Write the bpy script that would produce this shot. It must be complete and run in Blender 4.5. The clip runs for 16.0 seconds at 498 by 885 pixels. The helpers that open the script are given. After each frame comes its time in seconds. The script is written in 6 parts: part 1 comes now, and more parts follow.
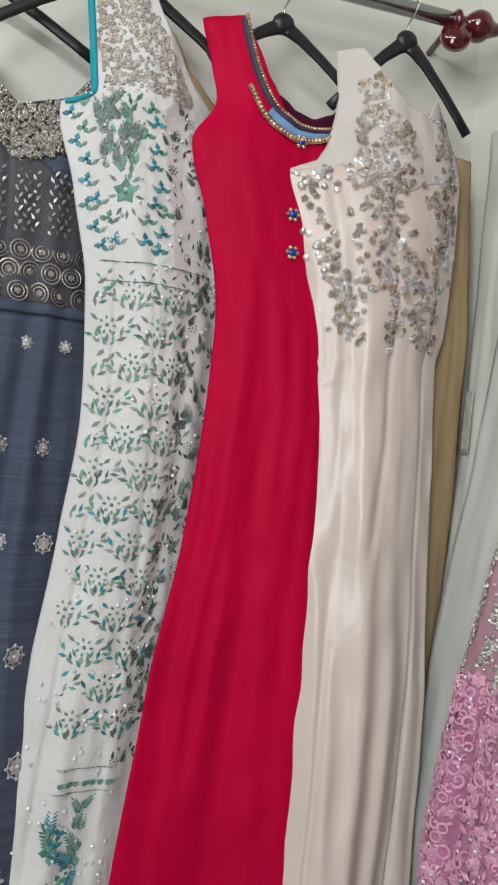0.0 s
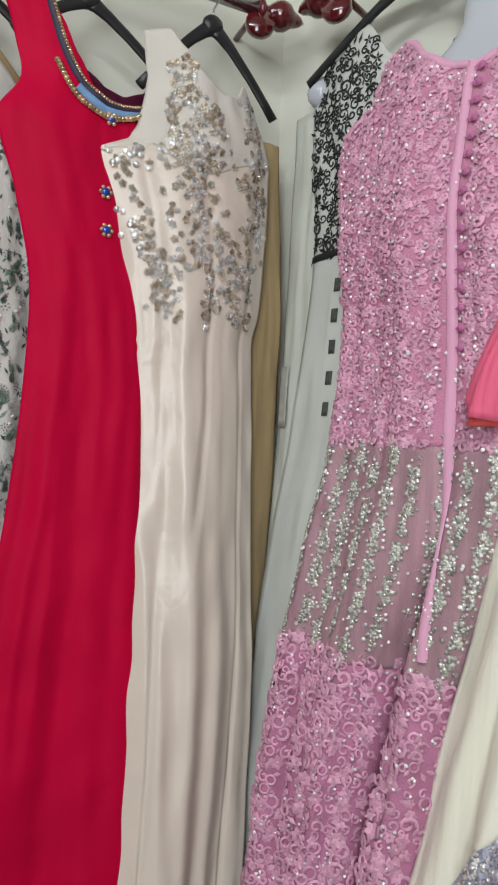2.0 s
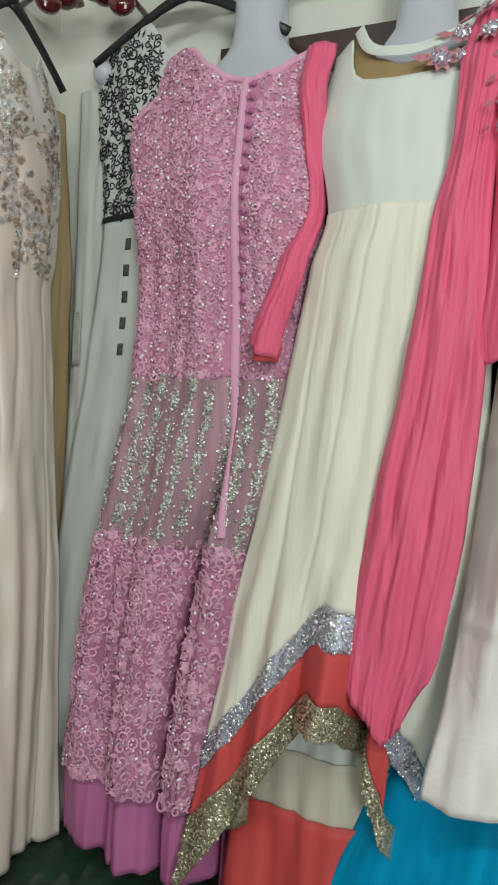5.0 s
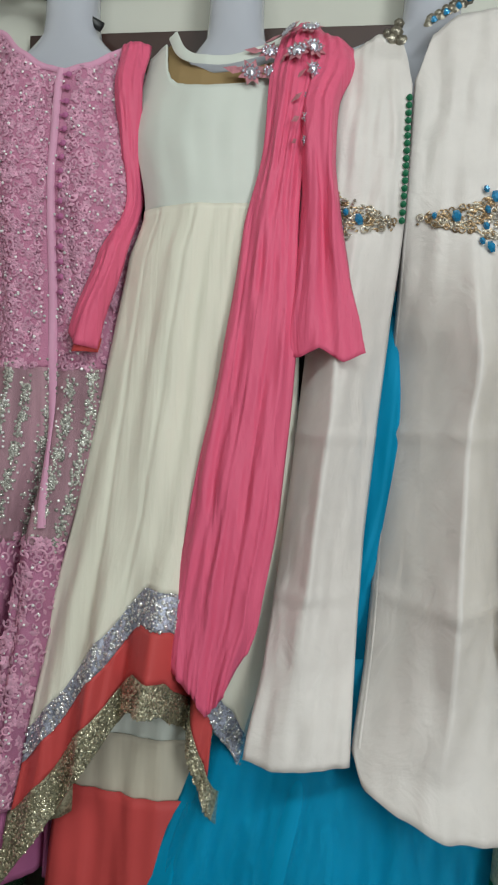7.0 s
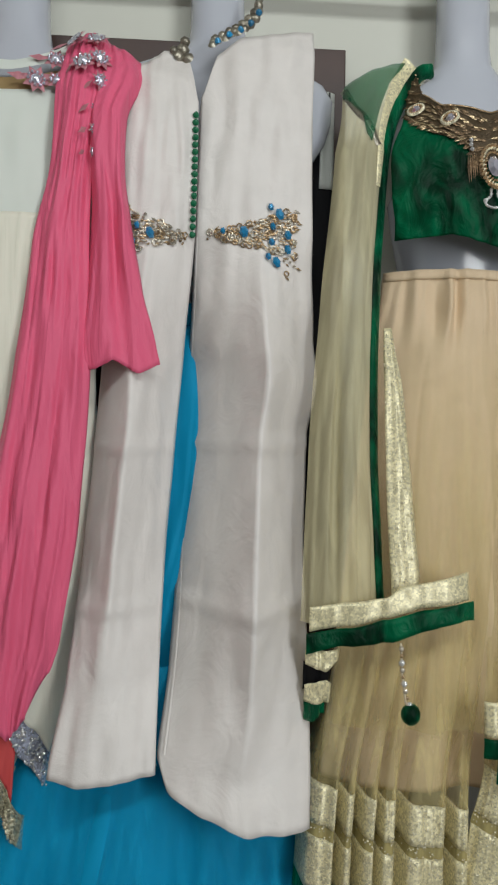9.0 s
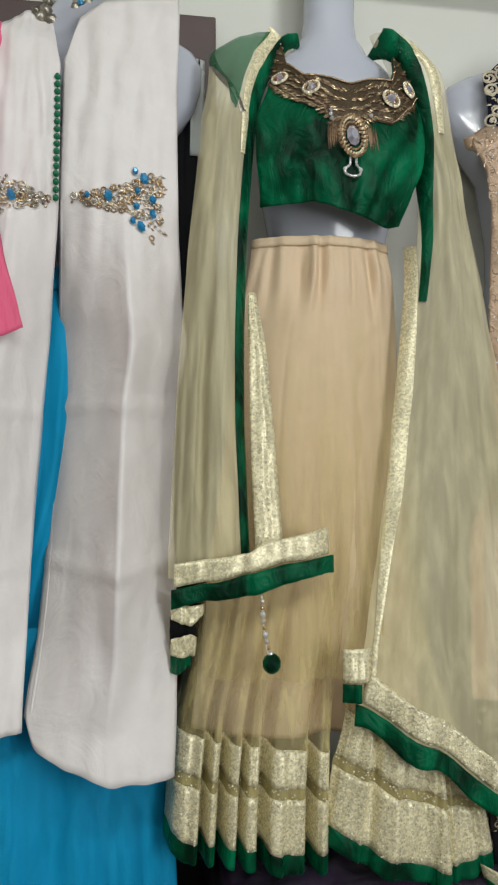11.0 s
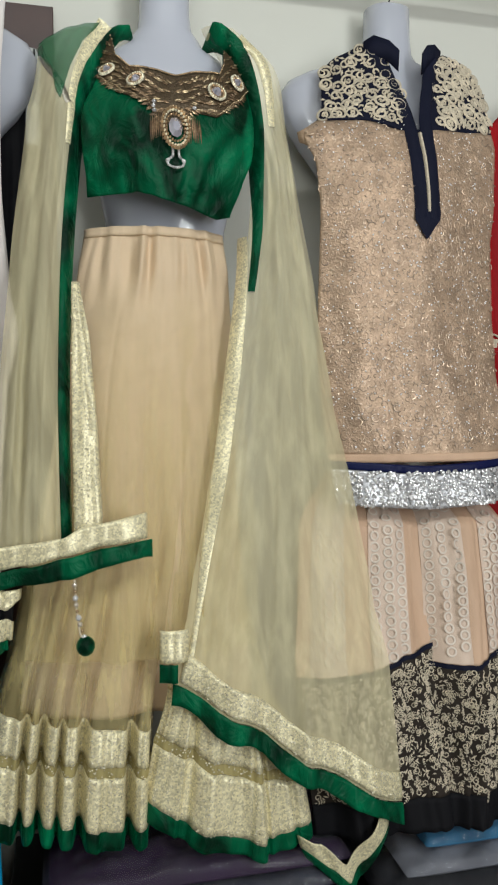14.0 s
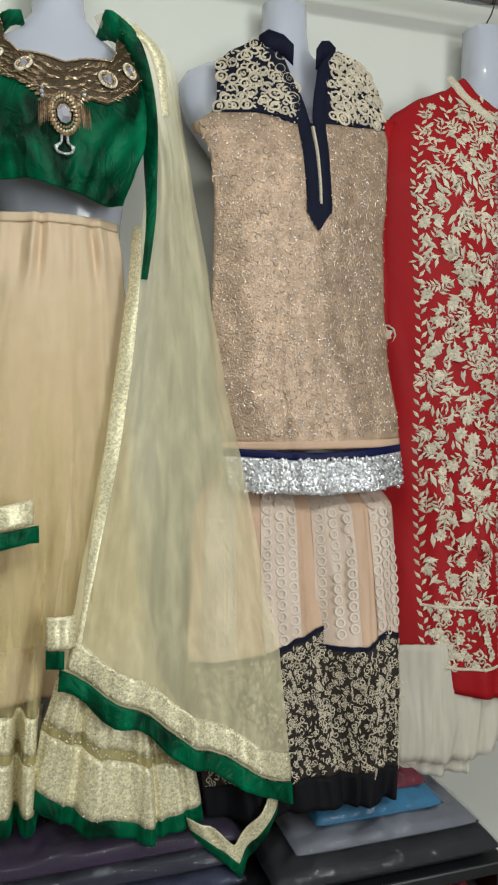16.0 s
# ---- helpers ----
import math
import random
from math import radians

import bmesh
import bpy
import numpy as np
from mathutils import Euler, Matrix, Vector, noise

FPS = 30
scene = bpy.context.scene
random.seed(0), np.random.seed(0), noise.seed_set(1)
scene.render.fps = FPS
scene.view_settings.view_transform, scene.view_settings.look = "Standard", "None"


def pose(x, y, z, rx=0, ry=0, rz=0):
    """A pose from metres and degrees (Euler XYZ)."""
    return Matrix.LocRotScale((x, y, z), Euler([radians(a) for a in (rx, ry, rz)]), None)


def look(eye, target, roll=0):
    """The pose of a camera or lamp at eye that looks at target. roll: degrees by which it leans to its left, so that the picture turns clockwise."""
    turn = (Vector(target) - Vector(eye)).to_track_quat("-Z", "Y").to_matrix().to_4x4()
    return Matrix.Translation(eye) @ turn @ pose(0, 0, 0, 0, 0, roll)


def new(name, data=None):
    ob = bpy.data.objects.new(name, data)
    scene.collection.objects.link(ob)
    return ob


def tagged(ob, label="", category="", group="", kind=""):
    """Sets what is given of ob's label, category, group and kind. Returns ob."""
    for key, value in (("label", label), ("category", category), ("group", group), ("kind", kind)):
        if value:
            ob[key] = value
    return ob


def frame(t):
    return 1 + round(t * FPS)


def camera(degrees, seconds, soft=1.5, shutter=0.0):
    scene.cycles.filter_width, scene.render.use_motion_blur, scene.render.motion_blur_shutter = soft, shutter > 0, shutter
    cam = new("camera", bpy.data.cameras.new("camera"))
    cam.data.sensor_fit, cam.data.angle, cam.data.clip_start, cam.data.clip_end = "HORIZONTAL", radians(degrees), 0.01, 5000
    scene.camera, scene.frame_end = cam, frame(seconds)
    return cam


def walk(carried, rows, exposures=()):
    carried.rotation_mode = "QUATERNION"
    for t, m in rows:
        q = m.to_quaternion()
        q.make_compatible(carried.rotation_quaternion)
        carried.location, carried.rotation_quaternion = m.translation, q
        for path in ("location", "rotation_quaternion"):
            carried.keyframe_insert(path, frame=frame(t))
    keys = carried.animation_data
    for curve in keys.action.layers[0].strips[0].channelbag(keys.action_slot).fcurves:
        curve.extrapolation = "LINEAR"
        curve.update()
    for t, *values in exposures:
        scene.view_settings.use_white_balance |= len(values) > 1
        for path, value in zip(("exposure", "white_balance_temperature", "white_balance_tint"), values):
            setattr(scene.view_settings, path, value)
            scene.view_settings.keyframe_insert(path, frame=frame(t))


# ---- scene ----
cam = camera(35.9, 16.0, soft=2.2)
PATH = [
    (0, (0.109, 0.094, 1.488), (-1.587, 1.154, 1.497), 4.9),
    (0.5, (0.12, 0.099, 1.49), (-1.529, 1.231, 1.493), 4.6),
    (1, (0.124, 0.099, 1.485), (-1.47, 1.307, 1.487), 4.2),
    (1.5, (0.128, 0.105, 1.479), (-1.412, 1.382, 1.476), 4.2),
    (2, (0.141, 0.103, 1.471), (-1.297, 1.492, 1.477), 2.7),
    (2.5, (0.148, 0.08, 1.458), (-1.193, 1.564, 1.494), 2.3),
    (3, (0.147, 0.048, 1.436), (-1.046, 1.654, 1.45), 2.5),
    (3.2, (0.158, 0.037, 1.436), (-1.006, 1.663, 1.444), 2.4),
    (5.3, (0.14, -0.234, 1.43), (-0.553, 1.639, 1.334), 2.3),
    (5.5, (0.127, -0.237, 1.419), (-0.506, 1.658, 1.336), 2.7),
    (6, (0.115, -0.247, 1.42), (-0.392, 1.686, 1.34), 3.0),
    (6.5, (0.118, -0.255, 1.423), (-0.273, 1.704, 1.337), 2.3),
    (7, (0.111, -0.273, 1.415), (-0.143, 1.71, 1.339), 1.9),
    (7.5, (0.123, -0.271, 1.421), (-0.042, 1.72, 1.326), 1.9),
    (8, (0.14, -0.269, 1.425), (0.065, 1.728, 1.347), 1.1),
    (8.5, (0.152, -0.276, 1.433), (0.217, 1.722, 1.361), 0.6),
    (9, (0.162, -0.284, 1.429), (0.343, 1.707, 1.368), 0.5),
    (9.5, (0.169, -0.283, 1.426), (0.433, 1.698, 1.347), 0.2),
    (10, (0.179, -0.294, 1.411), (0.549, 1.668, 1.307), 0.1),
    (10.2, (0.194, -0.298, 1.397), (0.596, 1.658, 1.287), -0.2),
    (12.3, (0.362, -0.369, 1.408), (0.642, 1.549, 1.31), 0.4),
    (12.5, (0.382, -0.372, 1.403), (0.677, 1.543, 1.312), -0.0),
    (13, (0.409, -0.369, 1.399), (0.779, 1.533, 1.282), -0.2),
    (13.5, (0.436, -0.38, 1.398), (0.868, 1.505, 1.253), -0.0),
    (14, (0.466, -0.394, 1.395), (0.918, 1.487, 1.266), -0.1),
    (14.5, (0.476, -0.407, 1.391), (0.950, 1.466, 1.269), 0.5),
    (15, (0.499, -0.422, 1.39), (0.983, 1.45, 1.279), 0.5),
    (15.5, (0.529, -0.427, 1.38), (1.030, 1.438, 1.254), 0.4),
    (16, (0.554, -0.433, 1.376), (1.133, 1.409, 1.244), 0.1),
]
walk(cam, [(t, look(eye, target, roll)) for t, eye, target, roll in PATH],
     [(0, 0.08, 6500, 10), (2, 0.05, 6500, 8), (3, 0.0, 6550, 0), (5.5, -0.24, 6500, 2), (7, -0.36, 6500, 4), (7.5, -0.43, 6500, 5), (9, -0.45, 6500, 7), (10.2, -0.36, 6500, 8), (12.5, -0.27, 6550, 9), (16, -0.20, 6450, 6)])

# ---- world, light ----
world = bpy.data.worlds.new("shop_air")
scene.world = world
world.use_nodes = True
world.node_tree.nodes["Background"].inputs[0].default_value = (0.80, 0.88, 1.0, 1)
world.node_tree.nodes["Background"].inputs[1].default_value = 0.01


def area_lamp(name, at, target, size_x, size_y, watts, colour):
    data = bpy.data.lights.new(name, "AREA")
    data.shape, data.size, data.size_y = "RECTANGLE", size_x, size_y
    data.energy, data.color = watts, colour
    ob = new(name, data)
    ob.matrix_world = look(at, target)
    return ob


# the daylit shop front and two ceiling tubes
area_lamp("shop_front_light", (2.1, -2.55, 1.75), (0.3, 1.1, 1.3), 1.0, 1.9, 72, (0.95, 0.98, 1.0))
area_lamp("tube_light", (0.9, -0.75, 2.86), (0.8, 0.2, 1.4), 1.2, 0.10, 14, (0.97, 1.0, 1.0))
area_lamp("tube_light", (-0.25, -1.1, 2.86), (-0.5, 0.6, 1.4), 1.2, 0.10, 14, (0.97, 1.0, 1.0))

# ---- materials ----


def mat_new(name):
    m = bpy.data.materials.new(name)
    m.use_nodes = True
    nt = m.node_tree
    return m, nt, nt.nodes["Principled BSDF"]


def link(nt, a, b):
    nt.links.new(a, b)


def fabric(name, colour, rough=0.75, sheen=0.2, dark=0.8, blotch=9.0, weave=900.0, bump=0.25, metal=0.0, alpha=1.0, crease=0.0, streak=(1, 1, 1), spec=0.16):
    """Cloth: a base colour with slow blotches, fine weave relief and optional pressed creases."""
    m, nt, b = mat_new(name)
    co = nt.nodes.new("ShaderNodeTexCoord")
    mp = nt.nodes.new("ShaderNodeMapping")
    mp.inputs["Scale"].default_value = streak
    link(nt, co.outputs["Object"], mp.inputs[0])
    n1 = nt.nodes.new("ShaderNodeTexNoise")
    n1.inputs["Scale"].default_value, n1.inputs["Detail"].default_value = blotch, 5
    link(nt, mp.outputs[0], n1.inputs[0])
    ramp = nt.nodes.new("ShaderNodeValToRGB")
    ramp.color_ramp.elements[0].position, ramp.color_ramp.elements[1].position = 0.3, 0.7
    ramp.color_ramp.elements[0].color = tuple(c * dark for c in colour) + (1,)
    ramp.color_ramp.elements[1].color = tuple(colour) + (1,)
    link(nt, n1.outputs[0], ramp.inputs[0])
    link(nt, ramp.outputs[0], b.inputs["Base Color"])
    n2 = nt.nodes.new("ShaderNodeTexNoise")
    n2.inputs["Scale"].default_value, n2.inputs["Detail"].default_value = weave, 2
    link(nt, mp.outputs[0], n2.inputs[0])
    bp = nt.nodes.new("ShaderNodeBump")
    bp.inputs["Strength"].default_value, bp.inputs["Distance"].default_value = bump, 0.002
    link(nt, n2.outputs[0], bp.inputs["Height"])
    last = bp
    if crease:
        n3 = nt.nodes.new("ShaderNodeTexNoise")
        n3.inputs["Scale"].default_value, n3.inputs["Detail"].default_value = 16, 6
        n3.inputs["Distortion"].default_value = 0.8
        link(nt, mp.outputs[0], n3.inputs[0])
        b2 = nt.nodes.new("ShaderNodeBump")
        b2.inputs["Strength"].default_value, b2.inputs["Distance"].default_value = crease, 0.02
        link(nt, n3.outputs[0], b2.inputs["Height"])
        link(nt, bp.outputs[0], b2.inputs["Normal"])
        last = b2
    link(nt, last.outputs[0], b.inputs["Normal"])
    b.inputs["Roughness"].default_value, b.inputs["Metallic"].default_value = rough, metal
    b.inputs["Sheen Weight"].default_value, b.inputs["Sheen Roughness"].default_value = sheen * 0.6, 0.35
    b.inputs["Sheen Tint"].default_value = tuple(min(1.0, c * 2.2) for c in colour) + (1,)
    b.inputs["Specular IOR Level"].default_value = spec
    b.inputs["Alpha"].default_value = alpha
    return m


def glitter(name, colour, scale=420.0, rough=0.28, metal=0.85, tilt=1.0, lo=0.5, hi=1.4):
    """Sequin cloth: every cell tilts its own way and shines on its own."""
    m, nt, b = mat_new(name)
    co = nt.nodes.new("ShaderNodeTexCoord")
    v = nt.nodes.new("ShaderNodeTexVoronoi")
    v.inputs["Scale"].default_value = scale
    link(nt, co.outputs["Object"], v.inputs[0])
    hsv = nt.nodes.new("ShaderNodeHueSaturation")
    hsv.inputs["Color"].default_value = tuple(colour) + (1,)
    sep = nt.nodes.new("ShaderNodeSeparateColor")
    link(nt, v.outputs["Color"], sep.inputs[0])
    mr = nt.nodes.new("ShaderNodeMapRange")
    mr.inputs[3].default_value, mr.inputs[4].default_value = lo, hi
    link(nt, sep.outputs[0], mr.inputs[0])
    link(nt, mr.outputs[0], hsv.inputs["Value"])
    link(nt, hsv.outputs[0], b.inputs["Base Color"])
    bp = nt.nodes.new("ShaderNodeBump")
    bp.inputs["Strength"].default_value, bp.inputs["Distance"].default_value = tilt, 0.003
    link(nt, sep.outputs[1], bp.inputs["Height"])
    link(nt, bp.outputs[0], b.inputs["Normal"])
    b.inputs["Roughness"].default_value, b.inputs["Metallic"].default_value = rough, metal
    return m


def plain(name, colour, rough=0.5, metal=0.0, noise_scale=30.0, dark=0.85, bump=0.1, coat=0.0, spec=0.5, transmission=0.0, vary=0.0):
    m, nt, b = mat_new(name)
    co = nt.nodes.new("ShaderNodeTexCoord")
    n1 = nt.nodes.new("ShaderNodeTexNoise")
    n1.inputs["Scale"].default_value, n1.inputs["Detail"].default_value = noise_scale, 6
    link(nt, co.outputs["Object"], n1.inputs[0])
    ramp = nt.nodes.new("ShaderNodeValToRGB")
    ramp.color_ramp.elements[0].position, ramp.color_ramp.elements[1].position = 0.3, 0.72
    ramp.color_ramp.elements[0].color = tuple(c * dark for c in colour) + (1,)
    ramp.color_ramp.elements[1].color = tuple(colour) + (1,)
    link(nt, n1.outputs[0], ramp.inputs[0])
    out = ramp.outputs[0]
    if vary:
        geo = nt.nodes.new("ShaderNodeNewGeometry")
        mr = nt.nodes.new("ShaderNodeMapRange")
        mr.inputs[3].default_value, mr.inputs[4].default_value = 1 - vary, 1 + vary
        link(nt, geo.outputs["Random Per Island"], mr.inputs[0])
        hsv = nt.nodes.new("ShaderNodeHueSaturation")
        link(nt, out, hsv.inputs["Color"])
        link(nt, mr.outputs[0], hsv.inputs["Value"])
        out = hsv.outputs[0]
    link(nt, out, b.inputs["Base Color"])
    if bump:
        bp = nt.nodes.new("ShaderNodeBump")
        bp.inputs["Strength"].default_value, bp.inputs["Distance"].default_value = bump, 0.003
        link(nt, n1.outputs[0], bp.inputs["Height"])
        link(nt, bp.outputs[0], b.inputs["Normal"])
    b.inputs["Roughness"].default_value, b.inputs["Metallic"].default_value = rough, metal
    b.inputs["Coat Weight"].default_value = coat
    b.inputs["Specular IOR Level"].default_value = spec
    b.inputs["Transmission Weight"].default_value = transmission
    return m


M_WALL = plain("wall_paint", (0.68, 0.68, 0.61), 0.65, noise_scale=3.0, dark=0.95, bump=0.06)
M_CEIL = plain("ceiling_paint", (0.55, 0.55, 0.52), 0.8, noise_scale=4.0, dark=0.95)
M_SHOP = plain("stocked_wall", (0.26, 0.22, 0.20), 0.8, noise_scale=2.0, dark=0.6)
M_FLOOR = plain("floor_tile", (0.26, 0.23, 0.20), 0.3, noise_scale=6.0, dark=0.8)
M_BOARD = plain("dark_brown_board", (0.050, 0.018, 0.012), 0.45, noise_scale=12.0, dark=0.6)
M_STEEL = plain("brushed_steel", (0.55, 0.55, 0.56), 0.22, 1.0, noise_scale=40.0, dark=0.9, bump=0.02)
M_CLARET = plain("claret_plastic", (0.11, 0.006, 0.010), 0.12, noise_scale=20.0, dark=0.6, bump=0.02, coat=0.6)
M_BLACK = plain("black_plastic", (0.012, 0.013, 0.015), 0.38, noise_scale=60.0, dark=0.7, bump=0.05)
M_BODY = plain("milky_plastic", (0.52, 0.54, 0.61), 0.16, noise_scale=5.0, dark=0.93, bump=0.01, coat=0.3)

M_BLUE = fabric("slate_blue_silk", (0.080, 0.100, 0.150), 0.36, 0.2, 0.72, streak=(0.6, 0.6, 14), blotch=8, bump=0.3, crease=0.25)
M_OLDGOLD = plain("old_gold_thread", (0.36, 0.33, 0.27), 0.3, 0.75, 300, 0.6, 0.3, vary=0.4)
M_IVORY = fabric("ivory_cotton_silk", (0.74, 0.74, 0.72), 0.6, 0.2, 0.88, crease=0.35)
M_LINING = fabric("tan_lining", (0.42, 0.31, 0.17), 0.7, 0.1, 0.9)
M_TURQ = fabric("turquoise_piping", (0.02, 0.36, 0.45), 0.5, 0.1)
M_TH_GREEN = plain("sea_green_thread", (0.13, 0.35, 0.26), 0.5, 0.0, 200, 0.6, 0.3, vary=0.45)
M_TH_TEAL = plain("teal_thread", (0.04, 0.30, 0.38), 0.5, 0.0, 200, 0.6, 0.3, vary=0.45)
M_TH_GREY = plain("grey_green_thread", (0.24, 0.32, 0.28), 0.5, 0.0, 200, 0.6, 0.3, vary=0.4)
M_BEAD = plain("crystal_bead", (0.95, 0.94, 0.95), 0.06, 0.05, 300, 0.8, 0.0, vary=0.3)
M_RED = fabric("crimson_crepe", (0.54, 0.002, 0.042), 0.5, 0.5, 0.80, blotch=5, crease=0.12, bump=0.12, spec=0.05)
M_PEARL = plain("gold_pearl", (0.62, 0.44, 0.26), 0.2, 0.6, 200, 0.7, 0.0, vary=0.35)
M_SKY = fabric("sky_blue_braid", (0.20, 0.36, 0.62), 0.6, 0.1)
M_NAVYTHREAD = plain("ink_thread", (0.03, 0.02, 0.06), 0.6, 0.0, 200)
M_COBALT = plain("cobalt_bead", (0.02, 0.06, 0.40), 0.15, 0.2, 100, bump=0.0)
M_CREAM = fabric("cream_satin", (0.70, 0.61, 0.54), 0.30, 0.0, 0.96, blotch=4, bump=0.08, crease=0.12, spec=0.5)
M_YOKE = fabric("pale_net", (0.67, 0.63, 0.58), 0.7, 0.2, 0.9, weave=500, bump=0.4)
M_SEQ_GOLD = plain("champagne_sequin", (0.70, 0.63, 0.53), 0.16, 0.45, 200, 0.7, 0.0, vary=0.5)
M_SEQ_SILVER = plain("silver_sequin", (0.80, 0.80, 0.80), 0.12, 0.5, 200, 0.8, 0.0, vary=0.45)
M_PINK_DEEP = fabric("deep_rose_net", (0.52, 0.21, 0.35), 0.6, 0.2, 0.7, blotch=20, weave=350, bump=0.6)
M_PINK = fabric("rose_pink_net", (0.58, 0.24, 0.375), 0.65, 0.25, 0.82, blotch=20, weave=350, bump=0.8)
M_PINK_LACE = plain("rose_pink_lace", (0.72, 0.37, 0.52), 0.55, 0.0, 150, 0.75, 0.3, vary=0.2)
M_PINK_SATIN = fabric("mauve_pink_satin", (0.50, 0.16, 0.34), 0.4, 0.2, 0.85)
M_PINK_BAND = fabric("pale_rose_satin", (0.74, 0.38, 0.55), 0.5, 0.2, 0.92, blotch=14, bump=0.1)
M_SILVERNET = fabric("silver_grey_net", (0.52, 0.31, 0.37), 0.5, 0.1, 0.6, streak=(6, 6, 0.3), weave=300, bump=0.6)
M_LACE_W = fabric("white_brocade", (0.58, 0.60, 0.57), 0.7, 0.1, 0.9)
M_LACE_B = plain("black_scroll", (0.012, 0.013, 0.014), 0.6, 0.0, 100)
M_WHITE = fabric("white_crepe", (0.70, 0.74, 0.69), 0.6, 0.15, 0.95, bump=0.1)
M_CHIFFON = fabric("ivory_chiffon", (0.80, 0.78, 0.67), 0.6, 0.2, 0.97, streak=(3, 3, 0.15), blotch=14, bump=0.12, crease=0.16)
M_CORAL = fabric("coral_pink_satin", (0.80, 0.135, 0.25), 0.42, 0.2, 0.93, streak=(2.5, 2.5, 0.3), blotch=12, bump=0.12, crease=0.4)
M_CORAL_RED = fabric("coral_red_satin", (0.62, 0.085, 0.085), 0.42, 0.2, 0.85, blotch=8)
M_TANNET = fabric("tan_net", (0.36, 0.25, 0.12), 0.7, 0.1, 0.92)
M_GL_SILVER = glitter("silver_glitter", (0.40, 0.42, 0.52), 360, 0.4, 0.3)
M_GL_GOLD = glitter("antique_gold_glitter", (0.33, 0.31, 0.21), 330, 0.4, 0.3)
M_JACKET = fabric("pearl_jacquard", (0.78, 0.735, 0.71), 0.42, 0.2, 0.93, blotch=22, crease=0.22, bump=0.2, spec=0.35)
M_JADE = plain("green_button_thread", (0.005, 0.16, 0.07), 0.4, 0.0, 60)
M_TEAL = fabric("azure_net", (0.004, 0.32, 0.58), 0.6, 0.2, 0.8, streak=(2, 2, 0.2), blotch=10)
M_TURQ_STONE = plain("turquoise_stone", (0.02, 0.25, 0.50), 0.1, 0.2, 80, 0.7, 0.0, coat=0.6, vary=0.5)
# crushed pile: its bright sheen and dark folds are painted into the green
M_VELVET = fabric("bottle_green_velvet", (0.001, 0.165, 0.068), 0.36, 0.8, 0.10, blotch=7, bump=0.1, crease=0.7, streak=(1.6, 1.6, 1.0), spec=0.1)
velvet_nap_sheen = next(n for n in M_VELVET.node_tree.nodes if n.type == "TEX_NOISE" and n.inputs["Scale"].default_value == 7)
velvet_nap_sheen.inputs["Detail"].default_value, velvet_nap_sheen.inputs["Distortion"].default_value = 2, 1.2
velvet_sheen_ramp = next(n for n in M_VELVET.node_tree.nodes if n.type == "VALTORGB").color_ramp
velvet_sheen_ramp.elements[0].position, velvet_sheen_ramp.elements[1].position = 0.37, 0.72
M_NUDE = fabric("champagne_crepe", (0.74, 0.57, 0.39), 0.5, 0.2, 0.93, blotch=5, crease=0.15)


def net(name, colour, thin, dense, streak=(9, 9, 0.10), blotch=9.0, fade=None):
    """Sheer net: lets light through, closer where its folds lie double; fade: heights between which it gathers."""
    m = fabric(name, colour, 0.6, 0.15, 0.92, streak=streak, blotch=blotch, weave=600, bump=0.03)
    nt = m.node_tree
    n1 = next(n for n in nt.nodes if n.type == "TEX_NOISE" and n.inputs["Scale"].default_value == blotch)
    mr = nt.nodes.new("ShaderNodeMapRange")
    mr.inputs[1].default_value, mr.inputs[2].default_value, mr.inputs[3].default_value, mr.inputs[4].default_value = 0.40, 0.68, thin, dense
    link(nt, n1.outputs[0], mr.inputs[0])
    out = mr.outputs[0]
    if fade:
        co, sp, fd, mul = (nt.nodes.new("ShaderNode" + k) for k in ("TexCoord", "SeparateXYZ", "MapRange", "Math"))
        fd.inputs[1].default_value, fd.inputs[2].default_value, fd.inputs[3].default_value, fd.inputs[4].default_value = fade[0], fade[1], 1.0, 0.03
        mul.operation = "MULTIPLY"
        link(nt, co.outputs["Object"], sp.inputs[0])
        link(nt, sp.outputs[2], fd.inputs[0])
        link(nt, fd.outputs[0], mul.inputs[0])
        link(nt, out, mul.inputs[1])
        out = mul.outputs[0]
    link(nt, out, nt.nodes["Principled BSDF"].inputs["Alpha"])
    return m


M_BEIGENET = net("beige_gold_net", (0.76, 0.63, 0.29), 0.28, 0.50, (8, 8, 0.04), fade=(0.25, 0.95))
M_AZURENET = net("sheer_azure_net", (0.01, 0.42, 0.72), 0.15, 0.45, (6, 6, 0.06))
M_GAPNET = net("olive_net_strip", (0.50, 0.42, 0.18), 0.7, 0.85)
M_DUPATTA = net("sheer_beige_net", (0.94, 0.85, 0.54), 0.40, 0.50, (5, 5, 0.03))
M_TISSUE = glitter("pale_gold_tissue", (0.78, 0.71, 0.46), 330, 0.38, 0.22, 0.55, 0.68, 1.22)
M_ZARDOZI = plain("bronze_metal_thread", (0.11, 0.075, 0.04), 0.42, 0.4, 260, 0.5, 0.5, vary=0.35)
M_CRYSTAL = plain("clear_stone", (0.72, 0.72, 0.85), 0.04, 0.7, 60, 0.8, 0.0, coat=1.0)
M_KURTA = fabric("rose_gold_brocade", (0.56, 0.40, 0.28), 0.34, 0.1, 0.58, blotch=34, weave=240, bump=0.9, metal=0.3)
M_JET = fabric("black_velvet", (0.007, 0.007, 0.009), 0.7, 0.2, 0.7)
M_NAVY = fabric("navy_velvet", (0.006, 0.008, 0.024), 0.7, 0.15, 0.7)
M_ECRU = plain("ecru_cord", (0.70, 0.61, 0.46), 0.55, 0.0, 220, 0.7, 0.4, vary=0.2)
